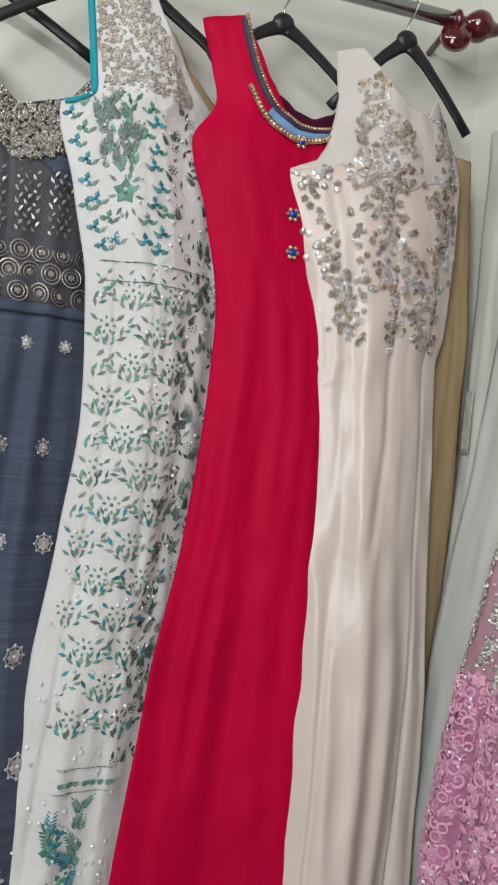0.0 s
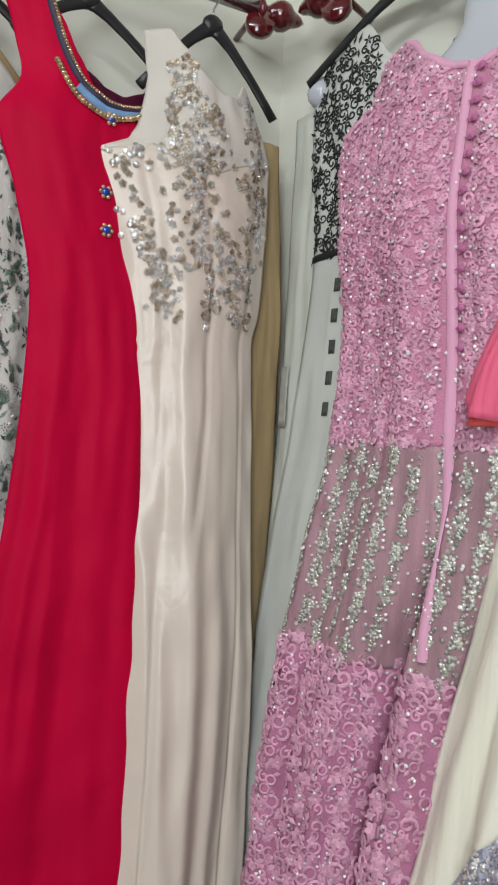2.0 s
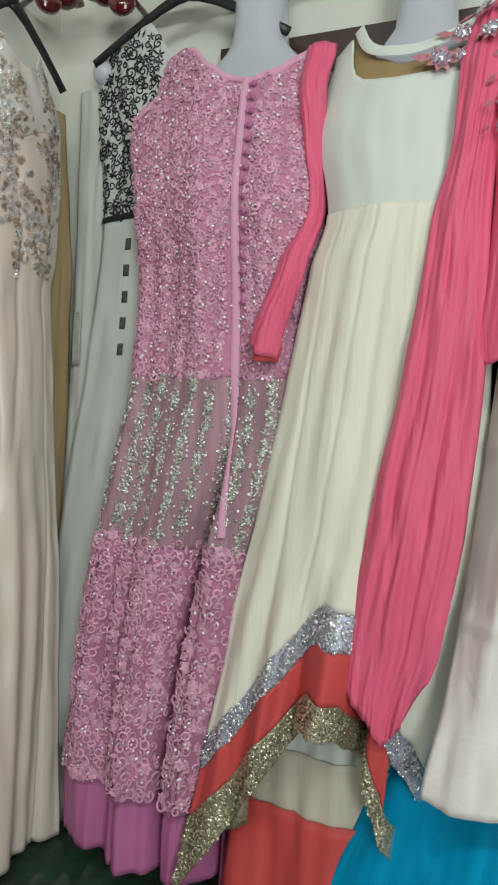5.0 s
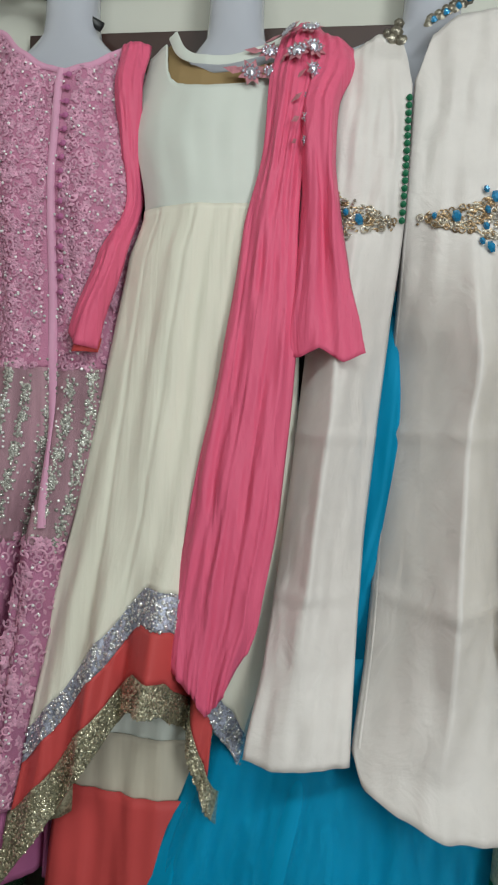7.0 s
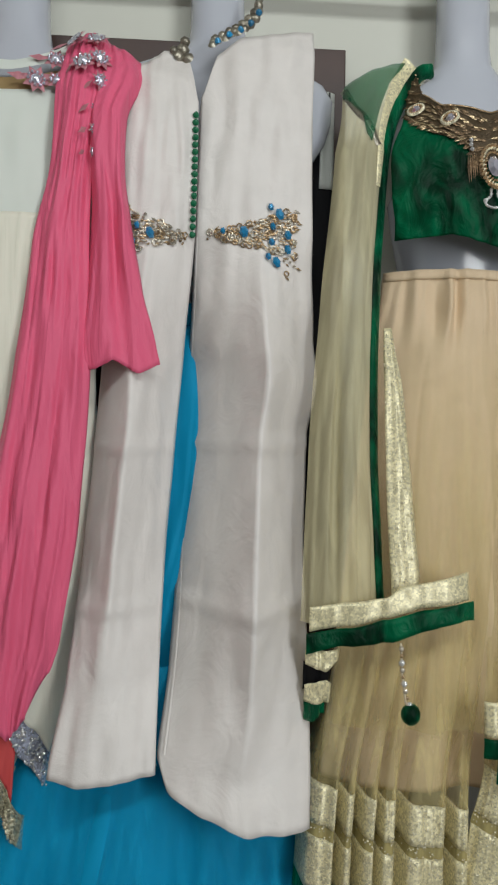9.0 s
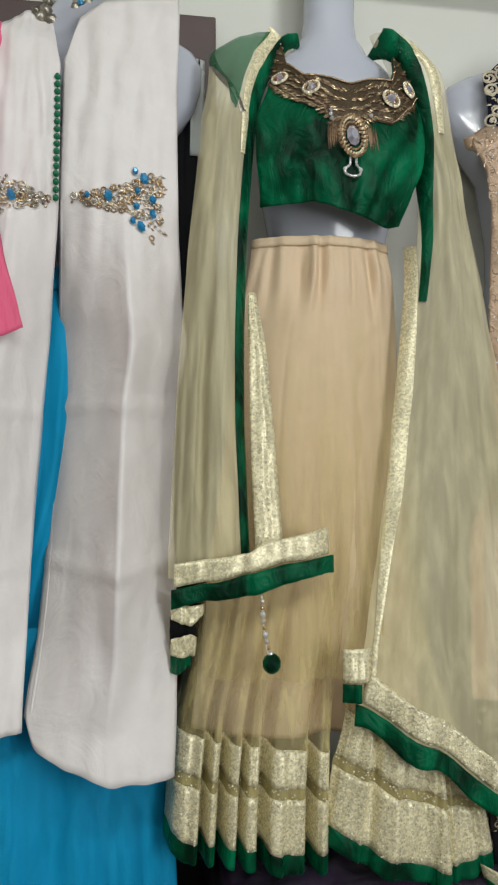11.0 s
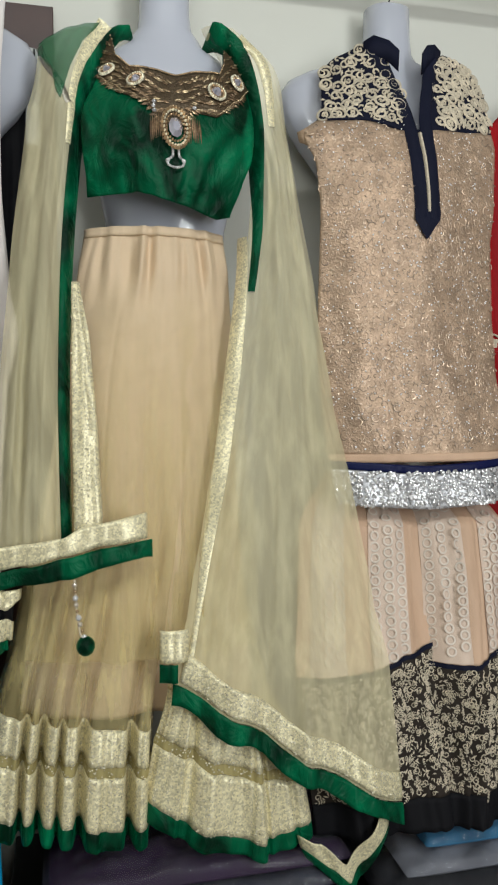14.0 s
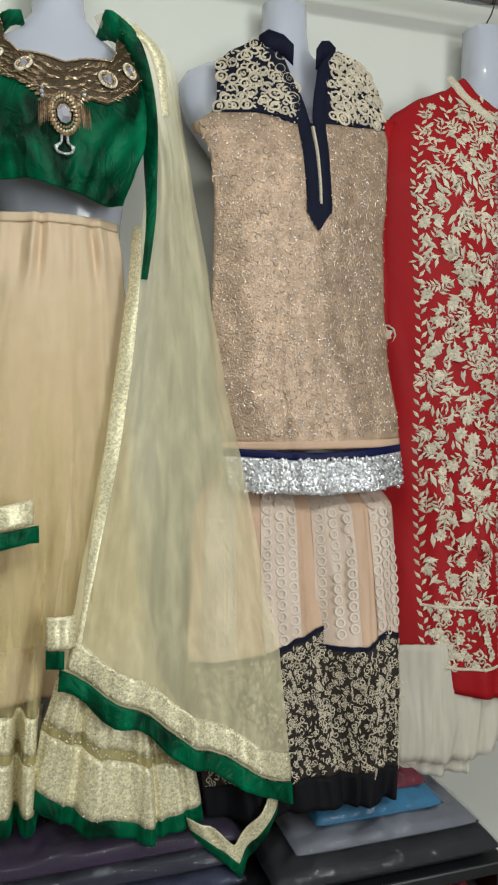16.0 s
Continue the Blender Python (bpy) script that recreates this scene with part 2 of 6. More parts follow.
M_SEQ_BAND = glitter("silver_sequin_band", (0.62, 0.62, 0.64), 200, 0.3, 0.4)
M_SEQ_OLD = plain("antique_gold_sequin", (0.60, 0.56, 0.40), 0.14, 0.6, 200, 0.7, 0.0, vary=0.5)
M_SEQ_PALE = plain("pale_gold_sequin", (0.86, 0.80, 0.60), 0.2, 0.15, 200, 0.8, 0.0, vary=0.4)
M_PEACH = fabric("peach_silk", (0.66, 0.45, 0.31), 0.42, 0.2, 0.85, streak=(2, 2, 0.3), blotch=7)
M_PALE_PEACH = fabric("pale_peach_silk", (0.72, 0.57, 0.46), 0.42, 0.2, 0.9)
M_PUTTY = fabric("putty_ring_cloth", (0.80, 0.70, 0.60), 0.5, 0.1)
M_DARKNET = fabric("black_brown_net", (0.035, 0.027, 0.022), 0.7, 0.1, 0.7)
M_GREYWEAVE = fabric("dark_grey_weave", (0.10, 0.11, 0.10), 0.7, 0.1, 0.5, blotch=120)
M_SUITRED = fabric("scarlet_georgette", (0.36, 0.008, 0.012), 0.55, 0.2, 0.85, blotch=6)
M_OFFWHITE = fabric("offwhite_pleats", (0.62, 0.57, 0.47), 0.55, 0.2, 0.85, streak=(8, 8, 0.2), blotch=6)
# ---- builders ----
ORIGIN = {}
WALL_B = Matrix.Translation((0, 1.13, 0))
WALL_E = Matrix.Translation((.0113, 1.13, .0602)) @ Matrix.Scale(.970, 4)  # the eastern display, in its own measure
WALL_A = Matrix(((0.287, -0.958, 0, -0.88), (0.958, 0.287, 0, 1.13), (0, 0, 1, 0), (0, 0, 0, 1)))


def thing(name, label, category, wall, at, group="", kind=""):
    """An empty at the thing's base on a wall; its parts are written in that wall's own metres: along, depth (minus: into the room), up."""
    e = new(name)
    e.empty_display_size = 0.05
    e.matrix_world = wall @ Matrix.Translation(at)
    ORIGIN[e.name] = Vector(at)
    return tagged(e, label, category, group, kind)


def mesh_from(name, verts, faces, material, smooth=True):
    me = bpy.data.meshes.new(name)
    me.from_pydata(verts, [], faces)
    me.materials.append(material)
    if smooth:
        me.polygons.foreach_set("use_smooth", [True] * len(me.polygons))
    me.update()
    return me


def part(name, data, material, parent, label="", thick=0.0, smooth=True, kind=""):
    """One mesh under a thing or a part. data: (verts, faces) in the wall's metres."""
    o = ORIGIN[parent.name]
    verts, faces = data
    ob = new(name, mesh_from(name, [tuple(Vector(v) - o) for v in verts], faces, material, smooth))
    ob.parent = parent
    ORIGIN[ob.name] = o
    if thick:
        s = ob.modifiers.new("thickness", "SOLIDIFY")
        s.thickness, s.offset = thick, -1.0
    return tagged(ob, label, kind=kind)


def curve_at(rows, z, k):
    """Smooth value of column k of rows (z falling) at z."""
    zs = [r[0] for r in rows]
    if z >= zs[0]:
        return rows[0][k]
    if z <= zs[-1]:
        i = len(rows) - 2
        f = (z - zs[i]) / (zs[i + 1] - zs[i])
        return rows[i][k] + (rows[i + 1][k] - rows[i][k]) * min(f, 1.4)
    i = next(j for j in range(len(zs) - 1) if zs[j] >= z >= zs[j + 1])
    p0, p1, p2, p3 = (rows[max(0, min(len(rows) - 1, j))][k] for j in (i - 1, i, i + 1, i + 2))
    f = (zs[i] - z) / max(1e-6, zs[i] - zs[i + 1])
    m1, m2 = (p2 - p0) * 0.4, (p3 - p1) * 0.4
    return (2 * f**3 - 3 * f**2 + 1) * p1 + (f**3 - 2 * f**2 + f) * m1 + (-2 * f**3 + 3 * f**2) * p2 + (f**3 - f**2) * m2


def bump(x, at, wide):
    return math.exp(-((x - at) / wide) ** 2)


class Cloth:
    """A hanging cloth. rows: (height, left, right, how far the middle stands off the wall), from the top down.
    folds: number across, depth at the top, depth at the bottom, seed; bow: how far the sides fall back."""

    def __init__(self, rows, folds=(6, 0.0, 0.01, 1), bow=0.05, ruck=0.004, power=2.4, extra=None):
        self.rows, self.folds, self.bow, self.ruck, self.power, self.extra = rows, folds, bow, ruck, power, extra
        self.z1, self.z0 = rows[0][0], rows[-1][0]
        rnd = random.Random(folds[3])
        self.ph = [rnd.uniform(0, 6.28) for _ in range(5)]
        self.sway = [rnd.uniform(-0.7, 0.7) for _ in range(5)]

    def point(self, a, z, lift=0.0):
        l, r, w = (curve_at(self.rows, z, k) for k in (1, 2, 3))
        f = min(1.3, max(0.0, (self.z1 - z) / (self.z1 - self.z0)))
        n, d0, d1, _ = self.folds
        amp = d0 + (d1 - d0) * f
        sd = self.ph[2] * 7
        s = 1.5 * noise.noise((a * n * 1.15 + self.ph[0] * 3, f * 1.5 + self.sway[0] * a, sd)) + 0.7 * noise.noise((a * n * 2.7 + self.ph[1] * 3, f * 2.8, sd + 9))
        s -= 0.35 * max(0.0, 0.10 - abs(noise.noise((a * n * 1.3 + 5.3 + self.sway[1] * f, f * 1.4, sd + 20)))) / 0.10
        b = 2 * a - 1
        w = w - self.bow * abs(b) ** self.power + amp * s
        w += self.ruck * noise.noise((a * 9 + self.ph[3] * 5, z * 11, self.ph[4]))
        if self.extra:
            w += self.extra(a, z)
        return Vector((l + (r - l) * a, -max(0.012, w) - lift, z))

    def tangent(self, a, z, lift=0.0):
        p = self.point(a, z, lift)
        da = (self.point(a + 0.01, z, lift) - p).normalized()
        dz = (self.point(a, z + 0.008, lift) - p).normalized()
        n = da.cross(dz).normalized()
        return p, da, n.cross(da).normalized(), n

    def a_of(self, u, z):
        l, r = curve_at(self.rows, z, 1), curve_at(self.rows, z, 2)
        return (u - l) / (r - l)

    def panel(self, top, bottom, a0=0.0, a1=1.0, nu=60, nv=70, lift=0.0):
        """The stretch between two heights (numbers, or functions of the way across)."""
        vs, fs = [], []
        for j in range(nv + 1):
            for i in range(nu + 1):
                h = i / nu
                lo, hi = (a0(0) if callable(a0) else a0), a1
                zt, zb = (top(lo + (hi - lo) * h) if callable(top) else top), (bottom(lo + (hi - lo) * h) if callable(bottom) else bottom)
                z = zt + (zb - zt) * j / nv
                vs.append(self.point(lo + (hi - lo) * h, z, lift))
        for j in range(nv):
            for i in range(nu):
                k = j * (nu + 1) + i
                fs.append((k, k + nu + 1, k + nu + 2, k + 1))
        return vs, fs

    def strip(self, path, width, lift=0.003, steps=60):
        """A raised band that runs along (along-the-wall, height) points on the cloth."""
        pts = polyline(path, steps)
        vs, fs = [], []
        for i, (u, z) in enumerate(pts):
            u2, z2 = pts[min(i + 1, len(pts) - 1)]
            u1, z1 = pts[max(i - 1, 0)]
            tx, tz = u2 - u1, z2 - z1
            q = math.hypot(tx, tz) or 1
            nx, nz = -tz / q, tx / q
            w = width(i / (len(pts) - 1)) if callable(width) else width
            for k, up in ((-1, 0.0), (-0.6, 1.0), (0.6, 1.0), (1, 0.0)):
                uu, zz = u + nx * w / 2 * k, z + nz * w / 2 * k
                vs.append(self.point(self.a_of(uu, zz), zz, 0.0012 + lift * up))
        for i in range(len(pts) - 1):
            for k in range(3):
                a = i * 4 + k
                fs.append((a, a + 4, a + 5, a + 1))
        return vs, fs


def polyline(path, steps):
    """Evenly spaced points on a smooth line through path."""
    d = [0.0]
    for p, q in zip(path, path[1:]):
        d.append(d[-1] + math.dist(p, q))
    out = []
    for i in range(steps + 1):
        s = d[-1] * i / steps
        j = min(len(path) - 2, max(0, next((k - 1 for k in range(1, len(d)) if d[k] >= s), len(d) - 2)))
        f = (s - d[j]) / max(1e-9, d[j + 1] - d[j])
        p0, p1, p2, p3 = (path[max(0, min(len(path) - 1, k))] for k in (j - 1, j, j + 1, j + 2))
        out.append(tuple(0.5 * (2 * b + (c - a) * f + (2 * a - 5 * b + 4 * c - e) * f * f + (3 * b - a - 3 * c + e) * f**3) for a, b, c, e in zip(p0, p1, p2, p3)))
    return out


def curved(pairs):
    """A function through (way across, height) pairs."""
    xs, ys = [p[0] for p in pairs], [p[1] for p in pairs]

    def f(a):
        if a <= xs[0]:
            return ys[0]
        if a >= xs[-1]:
            return ys[-1]
        i = next(j for j in range(len(xs) - 1) if xs[j] <= a <= xs[j + 1])
        t = (a - xs[i]) / (xs[i + 1] - xs[i])
        t = t * t * (3 - 2 * t) * 0.5 + t * 0.5
        return ys[i] + (ys[i + 1] - ys[i]) * t
    return f


# motifs: flat shapes (x, y, rise) and faces
def m_leaf(l, w, rise=0.002):
    return [(0, 0, 0), (-w / 2, l * 0.45, 0), (0, l, 0), (w / 2, l * 0.45, 0), (0, l * 0.45, rise)], [(0, 4, 1), (1, 4, 2), (2, 4, 3), (3, 4, 0)]


def m_disc(r, rise=0.002, n=6):
    vs = [(r * math.cos(6.283 * i / n), r * math.sin(6.283 * i / n), 0.0) for i in range(n)] + [(r * 0.5 * math.cos(6.283 * i / n), r * 0.5 * math.sin(6.283 * i / n), rise) for i in range(n)]
    return vs, [(i, (i + 1) % n, n + (i + 1) % n, n + i) for i in range(n)] + [tuple(range(n, 2 * n))]


def m_curl(r, w, turns=1.2, rise=0.002, n=10, grow=0.75):
    vs, fs = [], []
    for i in range(n + 1):
        t = 6.283 * turns * i / n
        q = r * (1 - grow * i / n)
        for k, up in ((-0.5, 0), (0, rise), (0.5, 0)):
            vs.append(((q + w * k) * math.cos(t), (q + w * k) * math.sin(t), up))
    for i in range(n):
        for k in range(2):
            a = i * 3 + k
            fs.append((a, a + 1, a + 4, a + 3))
    return vs, fs


def m_ring(r, w, rise=0.002, n=10):
    return m_curl(r, w, 1.0, rise, n, 0.0)


def m_join(*parts):
    vs, fs = [], []
    for (v, f), x, y, ang, s in parts:
        k, c, d = len(vs), math.cos(ang), math.sin(ang)
        vs += [(x + s * (p[0] * c - p[1] * d), y + s * (p[0] * d + p[1] * c), p[2]) for p in v]
        fs += [tuple(i + k for i in q) for q in f]
    return vs, fs


def m_flower(r, petals=5, core=True, wide=0.75):
    ps = [(m_leaf(r, r * wide), 0, 0, 6.283 * i / petals, 1) for i in range(petals)]
    return m_join(*ps, *([(m_disc(r * 0.25, 0.003), 0, 0, 0, 1)] if core else []))


def m_sprig(l, n=5, leaf=0.35, w=0.35):
    """A stem with leaves on both sides."""
    ps = [(m_leaf(l, l * 0.05, 0.001), 0, 0, 0, 1)]
    for i in range(n):
        y = l * (0.1 + 0.8 * i / n)
        for s in (-1, 1):
            ps.append((m_leaf(l * leaf, l * leaf * w), 0, y, s * 0.85, 1 - 0.35 * i / n))
    ps.append((m_leaf(l * leaf, l * leaf * w), 0, l * 0.9, 0, 0.8))
    return m_join(*ps)


def scatter(cloth, spots, lift=0.0015, tilt=0.0, seed=3):
    """Lays motifs on the cloth. spots: (motif, way across, height, turn, scale)."""
    rnd = random.Random(seed)
    vs, fs = [], []
    for (mv, mf), a, z, ang, sc in spots:
        p, x, y, n = cloth.tangent(a, z, lift)
        if tilt:
            n = (n + x * rnd.uniform(-tilt, tilt) + y * rnd.uniform(-tilt, tilt)).normalized()
            x = (x - n * x.dot(n)).normalized()
            y = n.cross(x)
        c, s = math.cos(ang) * sc, math.sin(ang) * sc
        k = len(vs)
        for px, py, pz in mv:
            vs.append(p + x * (px * c - py * s) + y * (px * s + py * c) + n * pz)
        fs += [tuple(i + k for i in q) for q in mf]
    return vs, fs


def sequins(cloth, n, top, bottom, a=(0.0, 1.0), r=0.0024, seed=5, lift=0.005, tilt=0.6):
    """Loose sequins between two edges of the cloth."""
    rnd = random.Random(seed)
    d, out = m_disc(r, r * 0.4), []
    for _ in range(n):
        x, q = rnd.uniform(*a), rnd.random()
        zt, zb = (top(x) if callable(top) else top), (bottom(x) if callable(bottom) else bottom)
        out.append((d, x, zb + (zt - zb) * q, rnd.uniform(0, 6), rnd.uniform(0.7, 1.25)))
    return scatter(cloth, out, lift, tilt, seed)


def tube(path, radius, n=8, caps=True):
    """A round rod along 3D points; radius may be a list."""
    vs, fs = [], []
    pts = [Vector(p) for p in path]
    for i, p in enumerate(pts):
        d = (pts[min(i + 1, len(pts) - 1)] - pts[max(i - 1, 0)]).normalized()
        side = d.cross(Vector((0, 0, 1)))
        if side.length < 0.05:
            side = d.cross(Vector((0, 1, 0)))
        side.normalize()
        up = side.cross(d)
        r = radius[i] if isinstance(radius, (list, tuple)) else radius
        for k in range(n):
            t = 6.283185 * k / n
            vs.append(p + side * (r * math.cos(t)) + up * (r * math.sin(t)))
    for i in range(len(pts) - 1):
        for k in range(n):
            fs.append((i * n + k, i * n + (k + 1) % n, (i + 1) * n + (k + 1) % n, (i + 1) * n + k))
    if caps:
        fs += [tuple(range(n - 1, -1, -1)), tuple(range((len(pts) - 1) * n, len(pts) * n))]
    return vs, fs


def ball(c, r, n=14, squash=(1, 1, 1)):
    vs, fs = [], []
    for j in range(n // 2 + 1):
        th = math.pi * j / (n // 2)
        for i in range(n):
            ph = 6.283185 * i / n
            vs.append((c[0] + r * squash[0] * math.sin(th) * math.cos(ph), c[1] + r * squash[1] * math.sin(th) * math.sin(ph), c[2] + r * squash[2] * math.cos(th)))
    for j in range(n // 2):
        for i in range(n):
            fs.append((j * n + i, (j + 1) * n + i, (j + 1) * n + (i + 1) % n, j * n + (i + 1) % n))
    return vs, fs


def box(x0, x1, y0, y1, z0, z1, bevel=0.0):
    bm = bmesh.new()
    bmesh.ops.create_cube(bm, size=1.0)
    for v in bm.verts:
        v.co = Vector((x0 + (x1 - x0) * (v.co.x + 0.5), y0 + (y1 - y0) * (v.co.y + 0.5), z0 + (z1 - z0) * (v.co.z + 0.5)))
    if bevel:
        bmesh.ops.bevel(bm, geom=list(bm.edges), offset=bevel, segments=2, profile=0.5, affect="EDGES")
    bm.verts.index_update()
    vs = [v.co.copy() for v in bm.verts]
    fs = [tuple(v.index for v in f.verts) for f in bm.faces]
    bm.free()
    return vs, fs


def loft(sections, n=28, caps=True):
    """Closed rings (centre along, centre depth, height, half width, half depth)."""
    vs, fs = [], []
    for cx, cy, z, hx, hy in sections:
        for i in range(n):
            t = 6.283185 * i / n
            c, s = math.cos(t), math.sin(t)
            vs.append((cx + hx * math.copysign(abs(c) ** 0.85, c), cy + hy * math.copysign(abs(s) ** 0.85, s), z))
    for j in range(len(sections) - 1):
        for i in range(n):
            fs.append((j * n + i, (j + 1) * n + i, (j + 1) * n + (i + 1) % n, j * n + (i + 1) % n))
    if caps:
        fs += [tuple(range(n)), tuple(range(len(sections) * n - 1, (len(sections) - 1) * n - 1, -1))]
    return vs, fs


def solid(name, data, material, label, category, group="", kind="", wall=None, smooth=True):
    """A thing of one mesh."""
    vs, fs = data
    m = wall or Matrix()
    ob = new(name, mesh_from(name, [tuple(v) for v in vs], fs, material, smooth))
    ob.matrix_world = m
    return tagged(ob, label, category, group, kind)
# ---- the room ----
solid("wall_north", box(-1.0, 3.2, 0.0, 0.12, 0, 3.0), M_WALL, "cream painted shop wall behind the mannequins", "wall", kind="structure", wall=WALL_B, smooth=False)
solid("wall_west", box(-3.6, 0.0, 0.0, 0.12, 0, 3.0), M_WALL, "cream painted shop wall with a garment rail", "wall", kind="structure", wall=WALL_A, smooth=False)
solid("wall_east", box(3.2, 3.32, -3.0, 1.25, 0, 3.0), M_SHOP, "dim side wall of stocked shelves", "wall", kind="structure", smooth=False)
solid("wall_south", box(-2.2, 3.32, -3.12, -3.0, 0, 3.0), M_SHOP, "dim rear wall of stocked shelves", "wall", kind="structure", smooth=False)
solid("floor", box(-2.4, 3.4, -3.2, 1.3, -0.1, 0.0), M_FLOOR, "beige tiled shop floor", "floor", kind="structure", smooth=False)
solid("ceiling", box(-2.4, 3.4, -3.2, 1.3, 3.0, 3.1), M_CEIL, "white painted ceiling", "ceiling", kind="structure", smooth=False)

# dark board fixed to the wall
board = thing("wall_board", "dark brown wooden board fixed flat on the wall", "board", WALL_B, (0, 0, 0.62))
part("panel", box(-0.50, 0.459, -0.02, -0.001, 0.62, 2.10, 0.002), M_BOARD, board, smooth=False)


def spin_profile(profile, axis_from, axis_to, n=18):
    """A turned shape: (way along, radius) pairs about the line between two points."""
    a, b = Vector(axis_from), Vector(axis_to)
    return tube([a + (b - a) * t for t, _ in profile], [max(0.0004, r) for _, r in profile], n)


def rail(name, wall, u0, u1, w, z, end, label):
    """A steel garment rail with a turned claret end cap and its bracket disc."""
    e = thing(name, label, "garment rail", wall, ((u0 + u1) / 2, -w, z), "garment rails")
    part("rod", tube([(u0, -w, z), (u1, -w, z)], 0.0125, 16), M_STEEL, e)
    if end:
        s, u = end
        prof = [(0, .013), (.05, .018), (.10, .018), (.16, .011), (.24, .010), (.30, .016), (.40, .023), (.50, .026), (.62, .024), (.72, .016), (.80, .013), (.9, .009), (1, .001)]
        part("finial", spin_profile(prof, (u, -w, z), (u + s * 0.095, -w, z)), M_CLARET, e, "glossy claret turned end knob")
        part("bracket_stem", tube([(u + s * 0.006, -w, z), (u + s * 0.006, 0, z - 0.012)], 0.006, 10), M_CLARET, e)
        part("bracket_disc", spin_profile([(0, .024), (.3, .026), (.8, .025), (1, .018)], (u + s * 0.004, -w - 0.012, z - 0.026), (u + s * 0.01, -w + 0.006, z - 0.03)), M_CLARET, e, "glossy claret bracket disc")
    return e


rail("garment_rail", WALL_A, -2.2, -0.105, 0.09, 2.222, (1, -0.105), "round steel garment rail with claret end knob on the wall")
rail("garment_rail", WALL_B, -0.668, 3.0, 0.085, 2.21, (-1, -0.668), "long round steel garment rail with claret end knob above the mannequins")


def hanger(wall, u, w, z, half, drop, yaw, label="black plastic clothes hanger on the steel rail"):
    """A moulded hanger: hook, hub, two sloping arms and a lower bar."""
    e = thing("clothes_hanger", label, "hanger", wall, (u, -w, z), "clothes hangers")
    c, s = math.cos(radians(yaw)), math.sin(radians(yaw))

    def at(x, dz):
        return (u + x * c, -w + x * s, z + dz)
    part("hook", tube([at(0, 0.0), at(0, 0.03), at(0.008, 0.045), at(0.016, 0.065), at(0.006, 0.085), at(-0.012, 0.083), at(-0.018, 0.068)], 0.0016, 8), M_STEEL, e, "thin steel wire hook")
    for q in (-1, 1):
        pts = [at(q * half * t, -drop * t**1.25) for t in (0.0, 0.12, 0.3, 0.6, 0.85, 1.0)]
        vs, fs = tube(pts, [0.014, 0.0115, 0.0095, 0.0085, 0.0085, 0.009], 10)
        vs = [(x, -w + (x - u) * s / c + (y + w - (x - u) * s / c) * 0.45, h) for x, y, h in vs]
        part("arm", (vs, fs), M_BLACK, e)
    part("hub", ball((u, -w, z + 0.004), 0.017, 12, (1.1, 0.55, 1.0)), M_BLACK, e)
    return e


hanger(WALL_A, -0.88, 0.05, 2.15, 0.21, 0.10, 2)
hanger(WALL_A, -0.64, 0.075, 2.17, 0.20, 0.12, 2)
hanger(WALL_A, -0.392, 0.082, 2.150, 0.112, 0.075, 0)
hanger(WALL_A, -0.195, 0.115, 2.150, 0.12, 0.125, 0)
hanger(WALL_B, -0.545, 0.07, 2.185, 0.20, 0.10, 0)


def torso(u, w, zs, neck, wide=1.0, stump=0.178, wall=None, label="milky translucent plastic mannequin torso hung on the wall"):
    """A flat-backed shop torso: neck, sloping shoulders with arm stumps, bust, waist and hips, in one mesh."""
    sec = [(0.145 + neck, .038, .034, 0), (0.14 + neck, .046, .042, 0), (.06, .047, .045, 0), (.028, .052, .046, 0), (.012, .066, .048, 0), (-.002, stump * .55, .05, 0), (-.018, stump * .78, .052, 0), (-.036, stump * .93, .055, 0),
           (-.06, stump, .058, 0), (-.10, stump * .985, .062, .0), (-.135, stump * .93, .068, .004), (-.17, stump * .82, .078, .008), (-.22, .142 * wide, .085, .008), (-.26, .135 * wide, .082, .006), (-.34, .118 * wide, .07, 0), (-.42, .115 * wide, .07, 0),
           (-.52, .135 * wide, .08, 0), (-.60, .135 * wide, .08, 0), (-.66, .12 * wide, .07, 0), (-.68, .10 * wide, .05, 0)]
    vs, fs = loft([(u, -w - d, zs + h, a, b) for h, a, b, d in sec], 40)
    vs = [(x, min(y, -0.006), z) for x, y, z in vs]
    return solid("mannequin_torso", (vs, fs), M_BODY, label, "mannequin", "mannequin torsos", wall=wall or WALL_B)


torso(-0.405, 0.05, 2.045, 0.06, 0.9, 0.150)
torso(-0.105, 0.07, 2.02, 0.08, 0.9, 0.140)
torso(0.225, 0.045, 2.05, 0.06, 0.85, 0.205)
torso(0.665, 0.075, 2.02, 0.08, 0.95, 0.135, WALL_E)
torso(1.125, 0.05, 2.03, -0.02, 1.0, 0.225, WALL_E)
torso(1.60, 0.06, 2.0, 0.02, 1.0, 0.17, WALL_E)


for x, z0 in ((-.405, 2.25), (-.105, 2.24), (.225, 2.25), (.665, 2.24), (1.125, 2.155), (1.60, 2.165)):
    w0 = .05 if x != -.105 else .07
    solid("wire_hook", tube([(x, -w0, z0 - .02), (x, -w0 - .002, z0), (x + .002, -.085, max(z0 + .004, 2.19)), (x, -.104, 2.212), (x, -.085, 2.2265), (x, -.066, 2.214)], .0016, 8), M_BLACK, "thin dark wire hook holding a torso on the rail", "hook", "wire hooks", wall=WALL_E if x > .5 else WALL_B)


